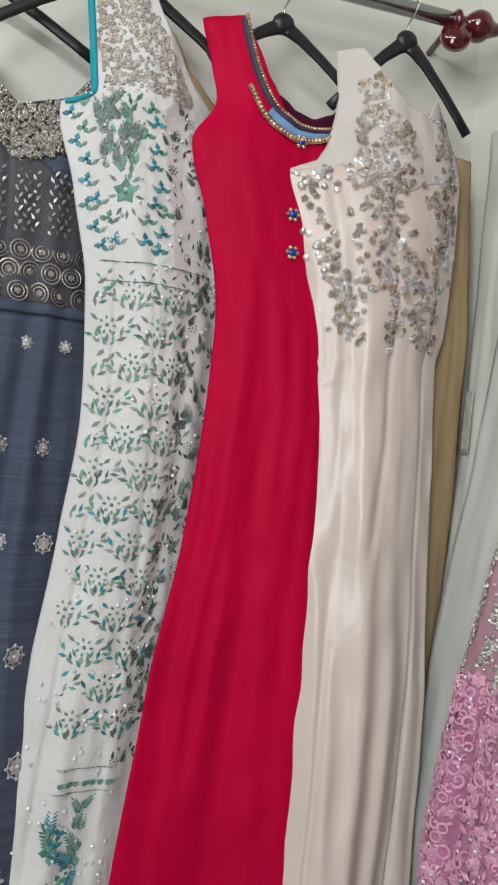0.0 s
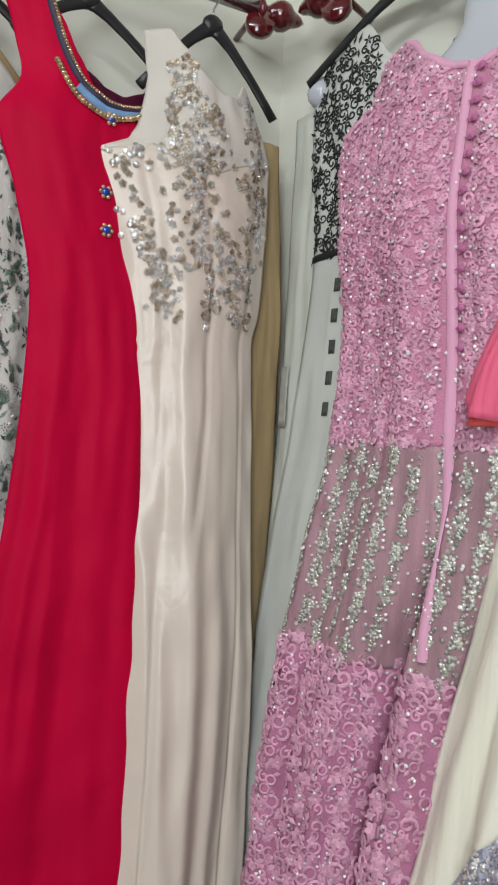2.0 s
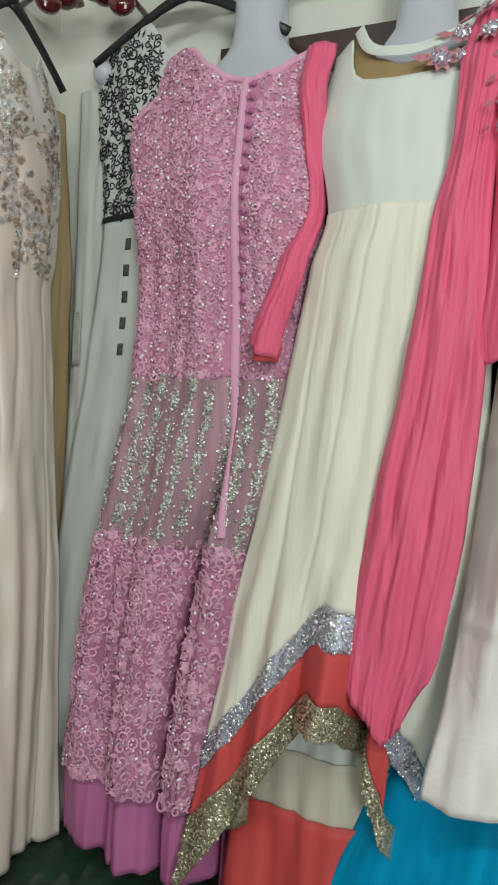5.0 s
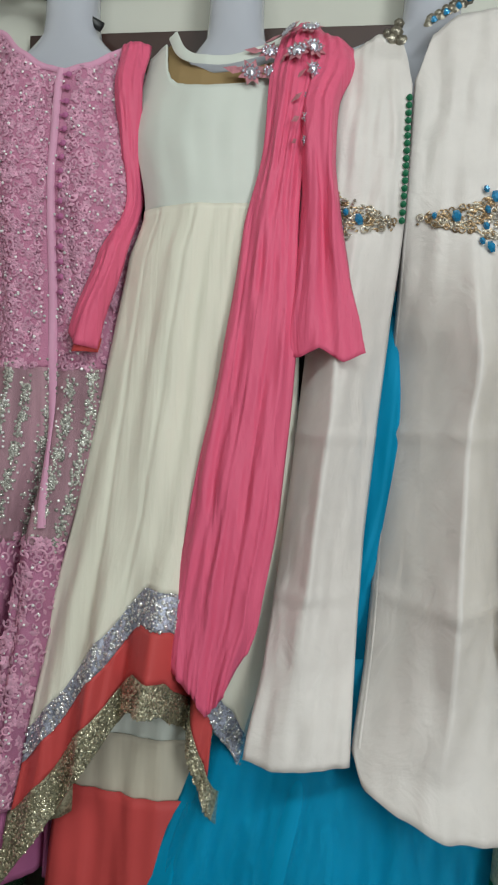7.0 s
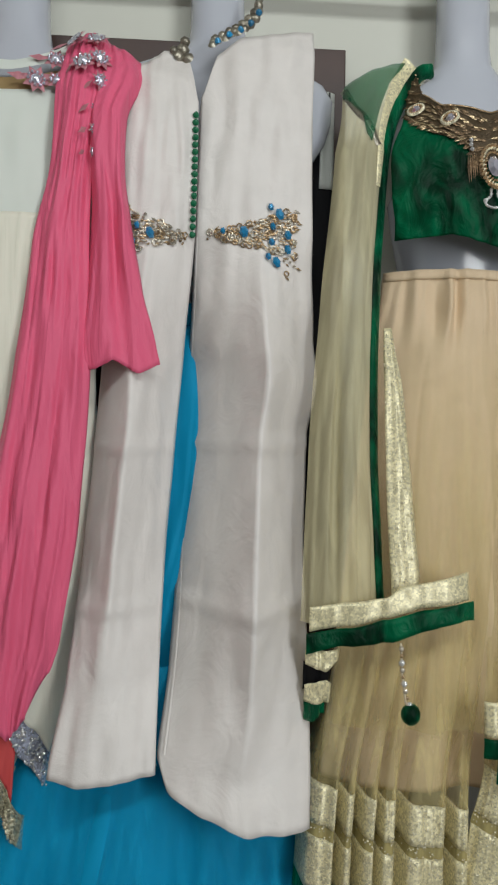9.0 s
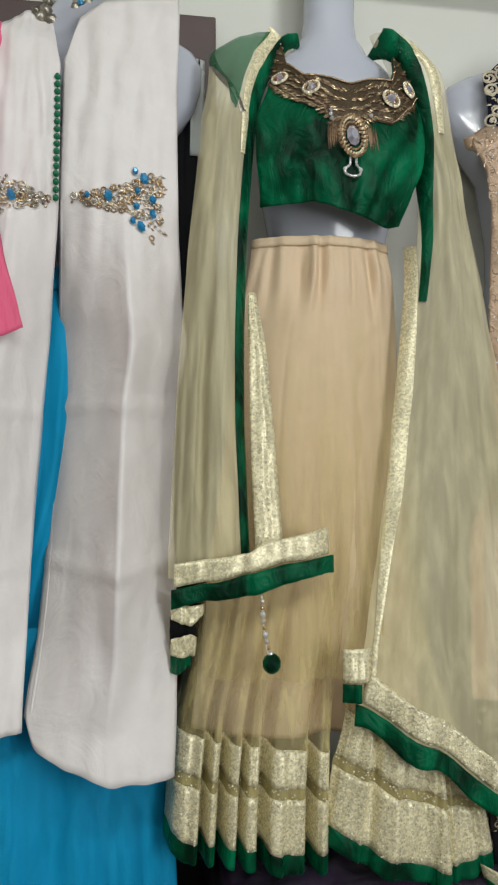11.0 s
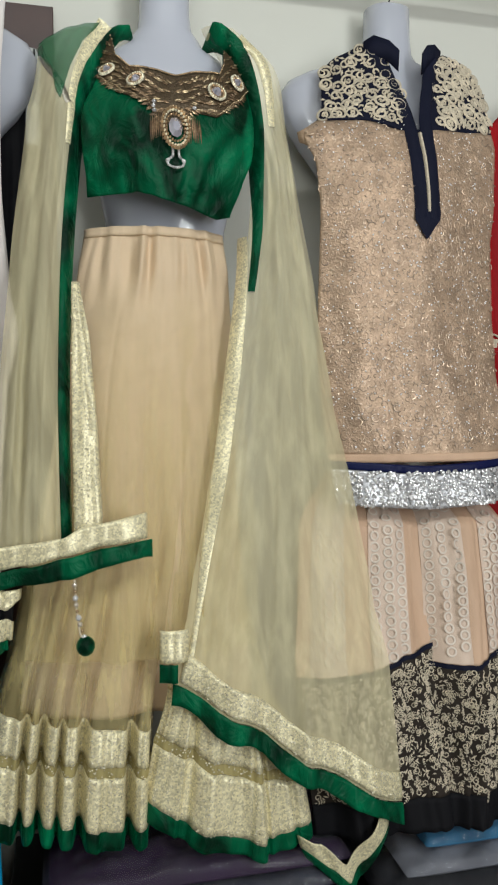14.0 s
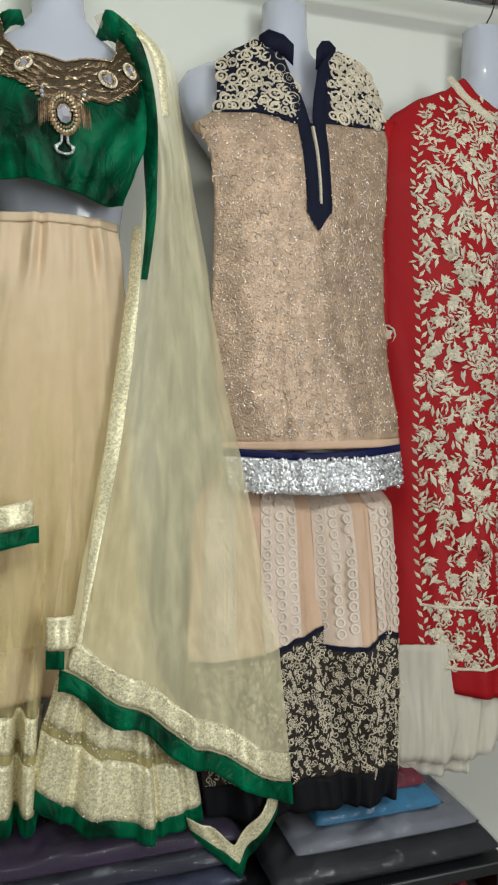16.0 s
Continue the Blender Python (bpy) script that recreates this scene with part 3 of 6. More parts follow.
def spots(n, seed, motifs, a=(0.03, 0.97), z=(1.0, 2.0), scale=(0.8, 1.2), keep=None, turn=(0, 6.283), gap=0.0, cloth=None):
    """Scattered motif places, kept apart by gap metres."""
    rnd = random.Random(seed)
    out, cells, tries = [], {}, 0
    while len(out) < n and tries < n * 30:
        tries += 1
        x, h = rnd.uniform(*a), rnd.uniform(*z)
        if keep and not keep(x, h):
            continue
        if gap:
            wd = curve_at(cloth.rows, h, 2) - curve_at(cloth.rows, h, 1)
            p = (x * wd, h)
            key = (int(p[0] / gap), int(p[1] / gap))
            if any(math.dist(p, q) < gap for i in (-1, 0, 1) for j in (-1, 0, 1) for q in cells.get((key[0] + i, key[1] + j), ())):
                continue
            cells.setdefault(key, []).append(p)
        out.append((rnd.choice(motifs), x, h, rnd.uniform(*turn), rnd.uniform(*scale)))
    return out


# ---- west wall: gowns on hangers ----
def slate_gown():
    e = thing("evening_gown", "slate blue silk gown with silver brocade bodice on a black hanger", "gown", WALL_A, (-0.76, -0.06, 0.66), "gowns on the rail")
    c = Cloth([(2.08, -0.96, -0.56, .06), (1.98, -0.97, -0.58, .075), (1.66, -0.93, -0.60, .085), (1.45, -0.96, -0.60, .09), (1.1, -1.02, -0.60, .10), (.66, -1.10, -0.58, .11)], (5, .006, .022, 4), .03)
    neck = curved([(0, 2.05), (.2, 2.08), (.33, 2.02), (.5, 1.955), (.68, 1.975), (.8, 2.06), (1, 2.05)])
    body = part("bodice", c.panel(neck, 1.655, nv=40), M_BLUE, e, thick=.003)
    part("skirt", c.panel(1.655, .66, nv=70), M_BLUE, e, thick=.003)
    ground = fabric("brocade_ground", (.085, .085, .10), .4, .1, .6, blotch=30, weave=300, bump=.6)
    pewter = plain("pewter_brocade_thread", (.46, .43, .38), .32, .55, 260, .6, .3, vary=.45)
    part("neck_band", c.panel(lambda q: neck(q) - .001, lambda q: neck(q) - .085, .18, .92, 50, 10, .002), fabric("grey_green_ground", (.055, .06, .05), .5, .1, .6), body, "grey green ground of the beaded neckline", thick=.002)
    part("neck_embroidery", scatter(c, spots(2300, 5, [m_curl(.0045, .0018), m_disc(.0022), m_leaf(.007, .003), m_disc(.003)], (.19, .91), (1.84, 2.07), keep=lambda x, h: neck(x) - .085 < h < neck(x) - .003), .003, .5), pewter, body, "dense pewter bead neckline", kind="stuff")
    part("brocade_panel", c.panel(lambda q: 1.885 - .05 * bump(q, .75, .12), 1.664, .22, .985, 60, 24, .002), ground, body, "dark brocade bodice ground", thick=.002)
    motif = m_join((m_ring(.0145, .0022, .001, 16), 0, 0, 0, 1), (m_ring(.0095, .0018, .001, 12), 0, 0, 0, 1), (m_flower(.006, 6), 0, 0, 0, 1))
    rows = [(motif, .27 + i * .088 + (j % 2) * .044, 1.682 + j * .030, 0, 1) for i in range(9) for j in range(3)]
    rows += [(m_leaf(.011, .005, .001), .25 + i * .0335, 1.768 + j * .0095, (.6, -.6)[j % 2], 1) for i in range(22) for j in range(10) if i % 4 < 3]
    rows = [q for q in rows if q[1] < .965]
    part("brocade_weave", scatter(c, rows, .003, .25), pewter, body, "woven pewter coins and leaf columns", kind="stuff")
    part("waist_seam", c.panel(1.668, 1.652, 0, 1, 40, 3, .004), M_BLUE, body, thick=.002)
    medal = m_join((m_flower(.012, 8, True, .95), 0, 0, 0, 1), (m_ring(.0135, .002, .001), 0, 0, 0, 1), *[(m_disc(.0025), .015 * math.cos(i * .785), .015 * math.sin(i * .785), 0, 1) for i in range(8)])
    ms = [(medal, a, z, 0, s) for z, s, r in ((1.61, .6, .04), (1.46, .8, 0), (1.32, .95, .05), (1.16, 1.1, 0), (1.0, 1.2, .05), (.84, 1.3, 0)) for a in (.15 + r, .35 + r, .55 + r, .72 + r, .88 + r * .6)]
    part("medallion_pattern", scatter(c, ms, .0012, .1), plain("silver_coin_thread", (.62, .62, .60), .4, .3, 260, .7, .2, vary=.3), e, "woven silver coin motifs", kind="stuff")


def ivory_gown():
    e = thing("evening_gown", "ivory silk gown embroidered with sea green and turquoise flowers", "gown", WALL_A, (-0.6, -0.10, 0.6), "gowns on the rail")

    class Folded(Cloth):
        def point(self, a, z, lift=0.0):
            p = super().point(a, z, lift)
            p.y += 0.075 * max(0.0, a - 0.56) ** 0.9
            return p
    c = Folded([(2.14, -.69, -.50, .105), (2.06, -.685, -.47, .11), (1.99, -.672, -.46, .115), (1.96, -.718, -.455, .12), (1.84, -.69, -.44, .125), (1.71, -.662, -.43, .125), (1.51, -.652, -.43, .125), (1.35, -.668, -.44, .12), (1.13, -.695, -.45, .115), (.93, -.72, -.46, .11), (.6, -.75, -.46, .11)], (3, .003, .014, 7), .028)
    top = curved([(0, 2.14), (.5, 2.14), (.58, 2.09), (.72, 2.02), (.88, 1.99), (1, 1.985)])
    body = part("body", c.panel(top, .6, nu=70, nv=130), M_IVORY, e, thick=.003)
    part("neck_facing", c.panel(lambda a: top(a) + .022, lambda a: top(a) - .002, .62, 1, 20, 4, -.006), M_LINING, e, "tan inner neck facing", thick=.002)
    part("arm_piping", c.strip([(-.688, 2.13), (-.676, 2.03), (-.673, 1.985), (-.695, 1.966), (-.712, 1.962)], .010, .004, 40), M_TURQ, e, "turquoise satin armhole piping")
    g, t, k = [], [], []
    rnd = random.Random(8)
    sprig, leaf, cup = m_sprig(.030, 6, .36, .34), m_leaf(.0185, .0066, .001), m_flower(.011, 3, True, .65)
    fl = m_join((m_disc(.0022, .0015), 0, 0, 0, 1), *[(m_leaf(.0055, .0032, .001), .0055 * math.sin(-i * .8976), .0055 * math.cos(i * .8976), i * .8976, 1) for i in range(7)])
    dk = []

    def both(lst, m, a, z, ang, s=1.0):
        lst.append((m, .29 + a, z, ang, s))
        lst.append((m, .29 - a, z, -ang, s))
    # bodice: a climbing bush of sprigs with mirrored cups at its foot
    for i in range(34):
        k.append((sprig, .29 + rnd.uniform(-.10, .10), rnd.uniform(1.85, 1.975), rnd.uniform(-.7, .7), rnd.uniform(.7, 1.05)))
    for i in range(26):
        g.append((leaf, .29 + rnd.uniform(-.10, .10), rnd.uniform(1.85, 1.98), rnd.uniform(-.7, .7), rnd.uniform(.8, 1.1)))
    for a, z, q in ((.20, 1.965, 0), (.235, 1.945, 1), (.17, 1.925, 0), (.225, 1.905, 1), (.19, 1.880, 1), (.215, 1.85, 1), (.17, 1.825, 1), (.23, 1.815, 0), (.115, 1.80, 0), (.20, 1.785, 1), (.09, 1.77, 1), (.17, 1.76, 1)):
        both(t if q else g, cup, a, z, .3, 1.15)
        both(k, leaf, a - .02, z - .008, .9, .9)
        both(g, leaf, a + .015, z - .006, -.9, .7)
    g += [(m_flower(.020, 5, True, .8), .29, 1.838, 0, 1), (leaf, .29, 1.868, 0, 1.3)]
    k += [(leaf, .29 + .05 * math.sin(i), 1.838 + .026 * math.cos(i), -i, .8) for i in (1, 1.8, 2.6, 3.14, 3.7, 4.5, 5.3)]
    # waist bands
    for z in (1.738, 1.710):
        k += [(m_leaf(.02, .0022), a / 22, z, -1.57, 1) for a in range(1, 22)]
    g += [(leaf, a / 15, 1.720, (-.8, -2.3)[a % 2], .6) for a in range(1, 15)]
    # skirt: open bowls of leaves, each holding a flower
    for j in range(13):
        z = 1.668 - j * .052
        for ca in ((.135, .445) if j % 2 else (.02, .29, .56)):
            low = j >= 6
            for i in range(13):
                q = (i - 6) / 6
                lst = (k if (i + j) % 3 else g) if not low else (t if (i + j) % 4 == 0 else g if i % 2 else k)
                lst.append((leaf, ca + q * .125, z + .032 * q * q, -q * 1.25 + (.55, -.55)[i % 2], rnd.uniform(.75, 1.0)))
            (g if j % 3 else k).append((fl, ca, z + .030, rnd.uniform(0, 3), 1.35))
            for q in (-1, 1):
                (t if low and j % 2 else k).append((leaf, ca + q * .055, z + .036, -q * .9, .9))
                g.append((leaf, ca + q * .035, z + .014, -q * .5, .8))
            k.append((leaf, ca, z + .004, 0, .8))
        for q in (.64, .74, .86):
            k.append((sprig, q + rnd.uniform(-.03, .03), z + rnd.uniform(-.02, .02), rnd.uniform(-.8, .8), .8))
    for z in (1.0, .965):
        k += [(m_leaf(.02, .0022), .08 + a / 28, z, -1.57, 1) for a in range(1, 14)]
    g += [(sprig, .1 + a / 22, .975, -1.3, .6) for a in range(11)]
    for i in range(60):
        (g if i % 3 else t).append((rnd.choice((cup, sprig, fl)), rnd.uniform(.08, .5), rnd.uniform(.66, .94), rnd.uniform(-1, 1), rnd.uniform(.9, 1.5)))
    # side panel of the bodice: dense sprigs, side shade put into the thread colour
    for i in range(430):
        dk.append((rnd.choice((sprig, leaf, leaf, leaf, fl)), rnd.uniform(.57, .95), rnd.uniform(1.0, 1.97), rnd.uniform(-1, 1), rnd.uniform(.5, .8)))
    part("side_embroidery", scatter(c, dk, .001, .08), plain("shaded_grey_green_thread", (.10, .15, .13), .5, 0, 200, .6, .3, vary=.5), body, "dense grey green side embroidery, darkened for the shaded side", kind="stuff")
    straps = spots(620, 19, [m_disc(.0026, .001), m_curl(.004, .0016, 1, .001)], (.06, .70), (1.985, 2.14), keep=lambda x, h: h < top(x) - .006 and x < .42 + (2.14 - h) * 1.8)
    part("strap_embroidery", scatter(c, straps, .001, .2), plain("beige_thread", (.54, .48, .41), .5, .1, 200, .6, .3, vary=.35), body, "beige beaded shoulder strap", kind="stuff")
    g, t, k = ([q for q in x if .05 + .24 * max(0.0, min(1.0, (1.38 - q[2]) / .5)) < q[1] < .96] for x in (g, t, k))
    part("green_embroidery", scatter(c, g, .001, .08), M_TH_GREEN, body, "sea green silk thread flowers", kind="stuff")
    part("teal_embroidery", scatter(c, t, .001, .08), M_TH_TEAL, body, "turquoise silk thread flowers", kind="stuff")
    part("grey_embroidery", scatter(c, k, .001, .08), M_TH_GREY, body, "grey green thread garlands", kind="stuff")
    part("crystal_scatter", scatter(c, spots(230, 12, [m_disc(.0028, .002)], (.05, .95), (.66, 1.99)), .003, .5), M_BEAD, body, "scattered crystal beads", kind="stuff")


def red_gown():
    e = thing("evening_gown", "crimson crepe gown with pearl and blue braided neckline", "gown", WALL_A, (-0.4, -0.12, 0.6), "gowns on the rail")
    c = Cloth([(2.135, -.522, -.27, .115), (2.06, -.502, -.27, .12), (2.0, -.492, -.27, .125), (1.94, -.524, -.265, .13), (1.83, -.495, -.265, .135), (1.70, -.468, -.26, .135), (1.56, -.47, -.25, .14), (1.35, -.488, -.245, .145), (1.14, -.522, -.24, .15), (.84, -.555, -.24, .16), (.6, -.58, -.24, .17)], (2.5, .001, .028, 11), .026)
    neckpath = [(-.458, 2.135), (-.448, 2.10), (-.430, 2.05), (-.405, 2.008), (-.37, 1.985), (-.335, 1.982), (-.30, 1.995), (-.275, 2.03)]
    top = curved([(0, 2.13), (.255, 2.137), (.29, 2.10), (.37, 2.045), (.47, 2.0), (.60, 1.983), (.73, 1.978), (.87, 1.992), (1, 2.03)])
    part("body", c.panel(top, .6, nu=60, nv=130), M_RED, e, thick=.003)
    part("inner_back", c.panel(lambda a: top(a) + .035, lambda a: top(a) - .004, .40, 1, 20, 6, -.03), fabric("plum_lining", (.08, .006, .03), .6), e, "dark plum inside of the back neck", thick=.002)

    def off(d):
        return [(u - d * .55, z - d * .85) for u, z in neckpath]
    part("dark_trim", c.strip(off(.004), .012, .004, 70), M_NAVYTHREAD, e, "ink coloured corded neck trim")
    part("blue_braid", c.strip(off(.014)[3:], .013, .003, 50), M_SKY, e, "sky blue woven braid")
    beads = []
    for d, r, n, k in ((.0, .0032, 62, 0), (.026, .0048, 34, 2)):
        beads += [(m_disc(r, r * .9, 8), c.a_of(u, z), z, 0, 1) for u, z in polyline(off(d)[k:], n)]
    part("pearl_edging", scatter(c, beads, .004), M_PEARL, e, "row of gold pearl beads", kind="stuff")
    for u, z in ((-.36, 1.957), (-.366, 1.842), (-.362, 1.785)):
        b = part("brooch_button", scatter(c, [(m_disc(.0075, .005, 10), c.a_of(u, z), z, 0, 1)], .002), M_COBALT, e, "cobalt blue and gold bead button")
        part("bead_ring", scatter(c, [(m_disc(.0035, .003), c.a_of(u + .008 * math.cos(i), z + .008 * math.sin(i)), z + .008 * math.sin(i), 0, 1) for i in (0, 1, 2.1, 3.1, 4.2, 5.2)], .003), M_PEARL, b)


def cream_gown():
    e = thing("evening_gown", "cream satin gown with sequined sheer net bodice on a black hanger", "gown", WALL_A, (-0.22, -0.15, 0.6), "gowns on the rail")
    c = Cloth([(2.115, -.312, -.128, .15), (2.03, -.305, -.115, .155), (1.96, -.318, -.088, .16), (1.935, -.335, -.082, .16), (1.912, -.381, -.082, .16), (1.82, -.36, -.085, .165), (1.69, -.333, -.09, .165), (1.64, -.325, -.102, .165), (1.49, -.322, -.095, .17), (1.32, -.325, -.09, .175), (1.1, -.325, -.083, .18), (.8, -.325, -.095, .19), (.6, -.335, -.10, .2)], (2.6, .001, .030, 15), .035, extra=lambda a, z: .004 * (bump(z, 1.625, .006) + bump(z, 1.60, .005)) * bump(a, .2, .2))
    top = curved([(0, 2.112), (.2, 2.115), (.3, 2.09), (.45, 2.05), (.65, 2.028), (.78, 2.035), (.88, 2.06), (1, 2.035)])
    sweet = curved([(0, 1.913), (.25, 1.935), (.45, 1.90), (.6, 1.90), (.8, 1.93), (1, 1.95)])
    yoke = part("yoke", c.panel(top, lambda a: sweet(a) - .006, nu=50, nv=30, lift=.0006), M_YOKE, e, "pale sheer net yoke", thick=.002)
    bod = part("body", c.panel(sweet, .6, nu=80, nv=130), M_CREAM, e, thick=.003)
    lin = Cloth([(2.0, -.12, -.040, .085), (1.7, -.11, -.028, .10), (1.4, -.11, -.028, .10), (1.15, -.11, -.040, .10), (.6, -.12, -.05, .11)], (2, .002, .012, 3), .01)
    part("lining", lin.panel(2.0, .6, nu=16, nv=50), M_LINING, e, "tan side lining hanging behind", thick=.002)
    rnd = random.Random(4)
    gold, silver = [], []
    stems = [(.30, 2.09, .33, 1.70), (.42, 2.02, .45, 1.74), (.62, 1.93, .60, 1.68), (.80, 2.03, .86, 1.66), (.12, 1.90, .22, 1.68), (.50, 1.86, .55, 1.66), (.72, 1.80, .74, 1.66), (.18, 1.80, .3, 1.66), (.34, 2.07, .40, 1.88), (.52, 2.0, .52, 1.86), (.90, 2.04, .93, 1.80), (.2, 2.06, .26, 1.93)]
    for a0, z0, a1, z1 in stems:
        for i in range(54):
            t = rnd.random()
            a, z = a0 + (a1 - a0) * t + rnd.gauss(0, .035), z0 + (z1 - z0) * t + rnd.gauss(0, .005)
            if not .03 < a < .97 or z > top(a) - .008:
                continue
            petal = m_join(*[(m_ring(.0026, .0016, .0018, 6), .0058 * math.cos(q * 1.257), .0058 * math.sin(q * 1.257), 0, 1) for q in range(5)], (m_disc(.0024, .002), 0, 0, 0, 1))
            (silver if rnd.random() < .42 else gold).append((petal, a, z, rnd.uniform(0, 6), rnd.uniform(.55, .8)))
    for a, z in ((.10, 1.905), (.17, 1.915), (.25, 1.925), (.2, 1.895), (.13, 1.775), (.1, 1.80), (.9, 1.80), (.86, 1.82), (.92, 1.77)):
        silver += [(m_disc(.0055, .002, 8), a + rnd.gauss(0, .035), z + rnd.gauss(0, .012), 0, 1) for _ in range(5)]
    part("sequin_spray", scatter(c, gold, .0015, .35), plain("champagne_metal_sequin", (.62, .52, .41), .2, .5, 200, .6, 0, vary=.6), bod, "champagne sequin flower sprays", kind="stuff")
    part("sequin_spray", scatter(c, silver, .0015, .35), M_SEQ_SILVER, bod, "silver sequin flower sprays", kind="stuff")


slate_gown()
ivory_gown()
red_gown()
cream_gown()


# ---- north wall ----
def dark_scarf():
    e = thing("hanging_scarf", "black scarf with a pale striped top hanging on the board", "scarf", WALL_B, (0.39, -0.03, 1.2))
    c = Cloth([(2.01, .357, .436, .045), (1.7, .352, .432, .05), (1.2, .345, .43, .055)], (3, .003, .008, 6), .012)
    part("cloth", c.panel(2.0, 1.2, nu=20, nv=40), M_JET, e, thick=.003)
    part("top_band", c.panel(2.012, 1.993, nu=16, nv=3, lift=.003), M_LACE_W, e, "pale striped top band", thick=.002)
    for i in range(7):
        part("stripe", c.panel(2.010, 1.995, .06 + i * .13, .10 + i * .13, 2, 2, .006), M_LACE_B, e, "dark stripe")
    part("pale_edge", c.panel(1.995, 1.84, .66, 1.0, 8, 14, .003), M_LACE_W, e, "pale grey worn edge", thick=.002)


def scroll_suit():
    e = thing("long_kurta", "white kurta with black scroll brocade bodice on a black hanger", "kurta", WALL_B, (-0.64, -0.07, 0.75))
    c = Cloth([(2.135, -.745, -.50, .07), (2.05, -.742, -.50, .075), (1.78, -.722, -.50, .08), (1.65, -.73, -.49, .085), (1.51, -.745, -.48, .09), (1.32, -.775, -.48, .10), (1.15, -.795, -.48, .11), (.75, -.83, -.48, .12)], (4, .001, .012, 5), .02)
    top = curved([(0, 2.085), (.2, 2.11), (.5, 2.145), (.7, 2.08), (1, 2.05)])
    bod = part("bodice", c.panel(top, 1.785, nu=30, nv=40), M_LACE_W, e, thick=.003)
    part("skirt", c.panel(1.785, .75, nu=30, nv=60), M_LACE_W, e, thick=.003)
    part("scrollwork", scatter(c, spots(330, 2, [m_curl(.011, .0032, 1.3), m_leaf(.020, .006), m_flower(.012, 5, False, .4), m_curl(.007, .003)], (.02, .6), (1.79, 2.12), keep=lambda x, h: h < top(x) - .006, gap=.011, cloth=c), .001, .05), M_LACE_B, bod, "black scroll and leaf pattern", kind="stuff")
    part("waist_braid", c.strip([(-.722, 1.785), (-.62, 1.79)], .012, .003, 10), M_LACE_B, bod, "black waist braid")
    for i in range(5):
        part("square_patch", c.panel(1.745 - i * .05, 1.723 - i * .05, .285, .335, 3, 3, .002), M_GREYWEAVE, e, "small dark woven square", thick=.001)
    part("padded_end", ball((-.735, -.055, 2.075), .024, 12, (.9, .7, 1.1)), M_BODY, e, "pale padded shoulder end")
    d = thing("net_stole", "white sheer net stole hanging straight beside the kurta", "stole", WALL_B, (-0.77, -0.04, 0.9))
    n = Cloth([(2.05, -.80, -.715, .045), (1.8, -.80, -.715, .05), (1.5, -.81, -.715, .05), (1.2, -.82, -.70, .06), (.9, -.84, -.68, .07)], (3, .002, .006, 6), .01)
    part("net", n.panel(2.05, .9, nu=16, nv=50), fabric("white_net", (.66, .68, .62), .7, .2, .9, alpha=.8), d, thick=.001)
    part("price_tag", n.panel(1.61, 1.505, .10, .36, 4, 8, .006), plain("tag_card", (.50, .50, .46), .4, 0, 60, .6), d, "small clear plastic price tag", thick=.001)


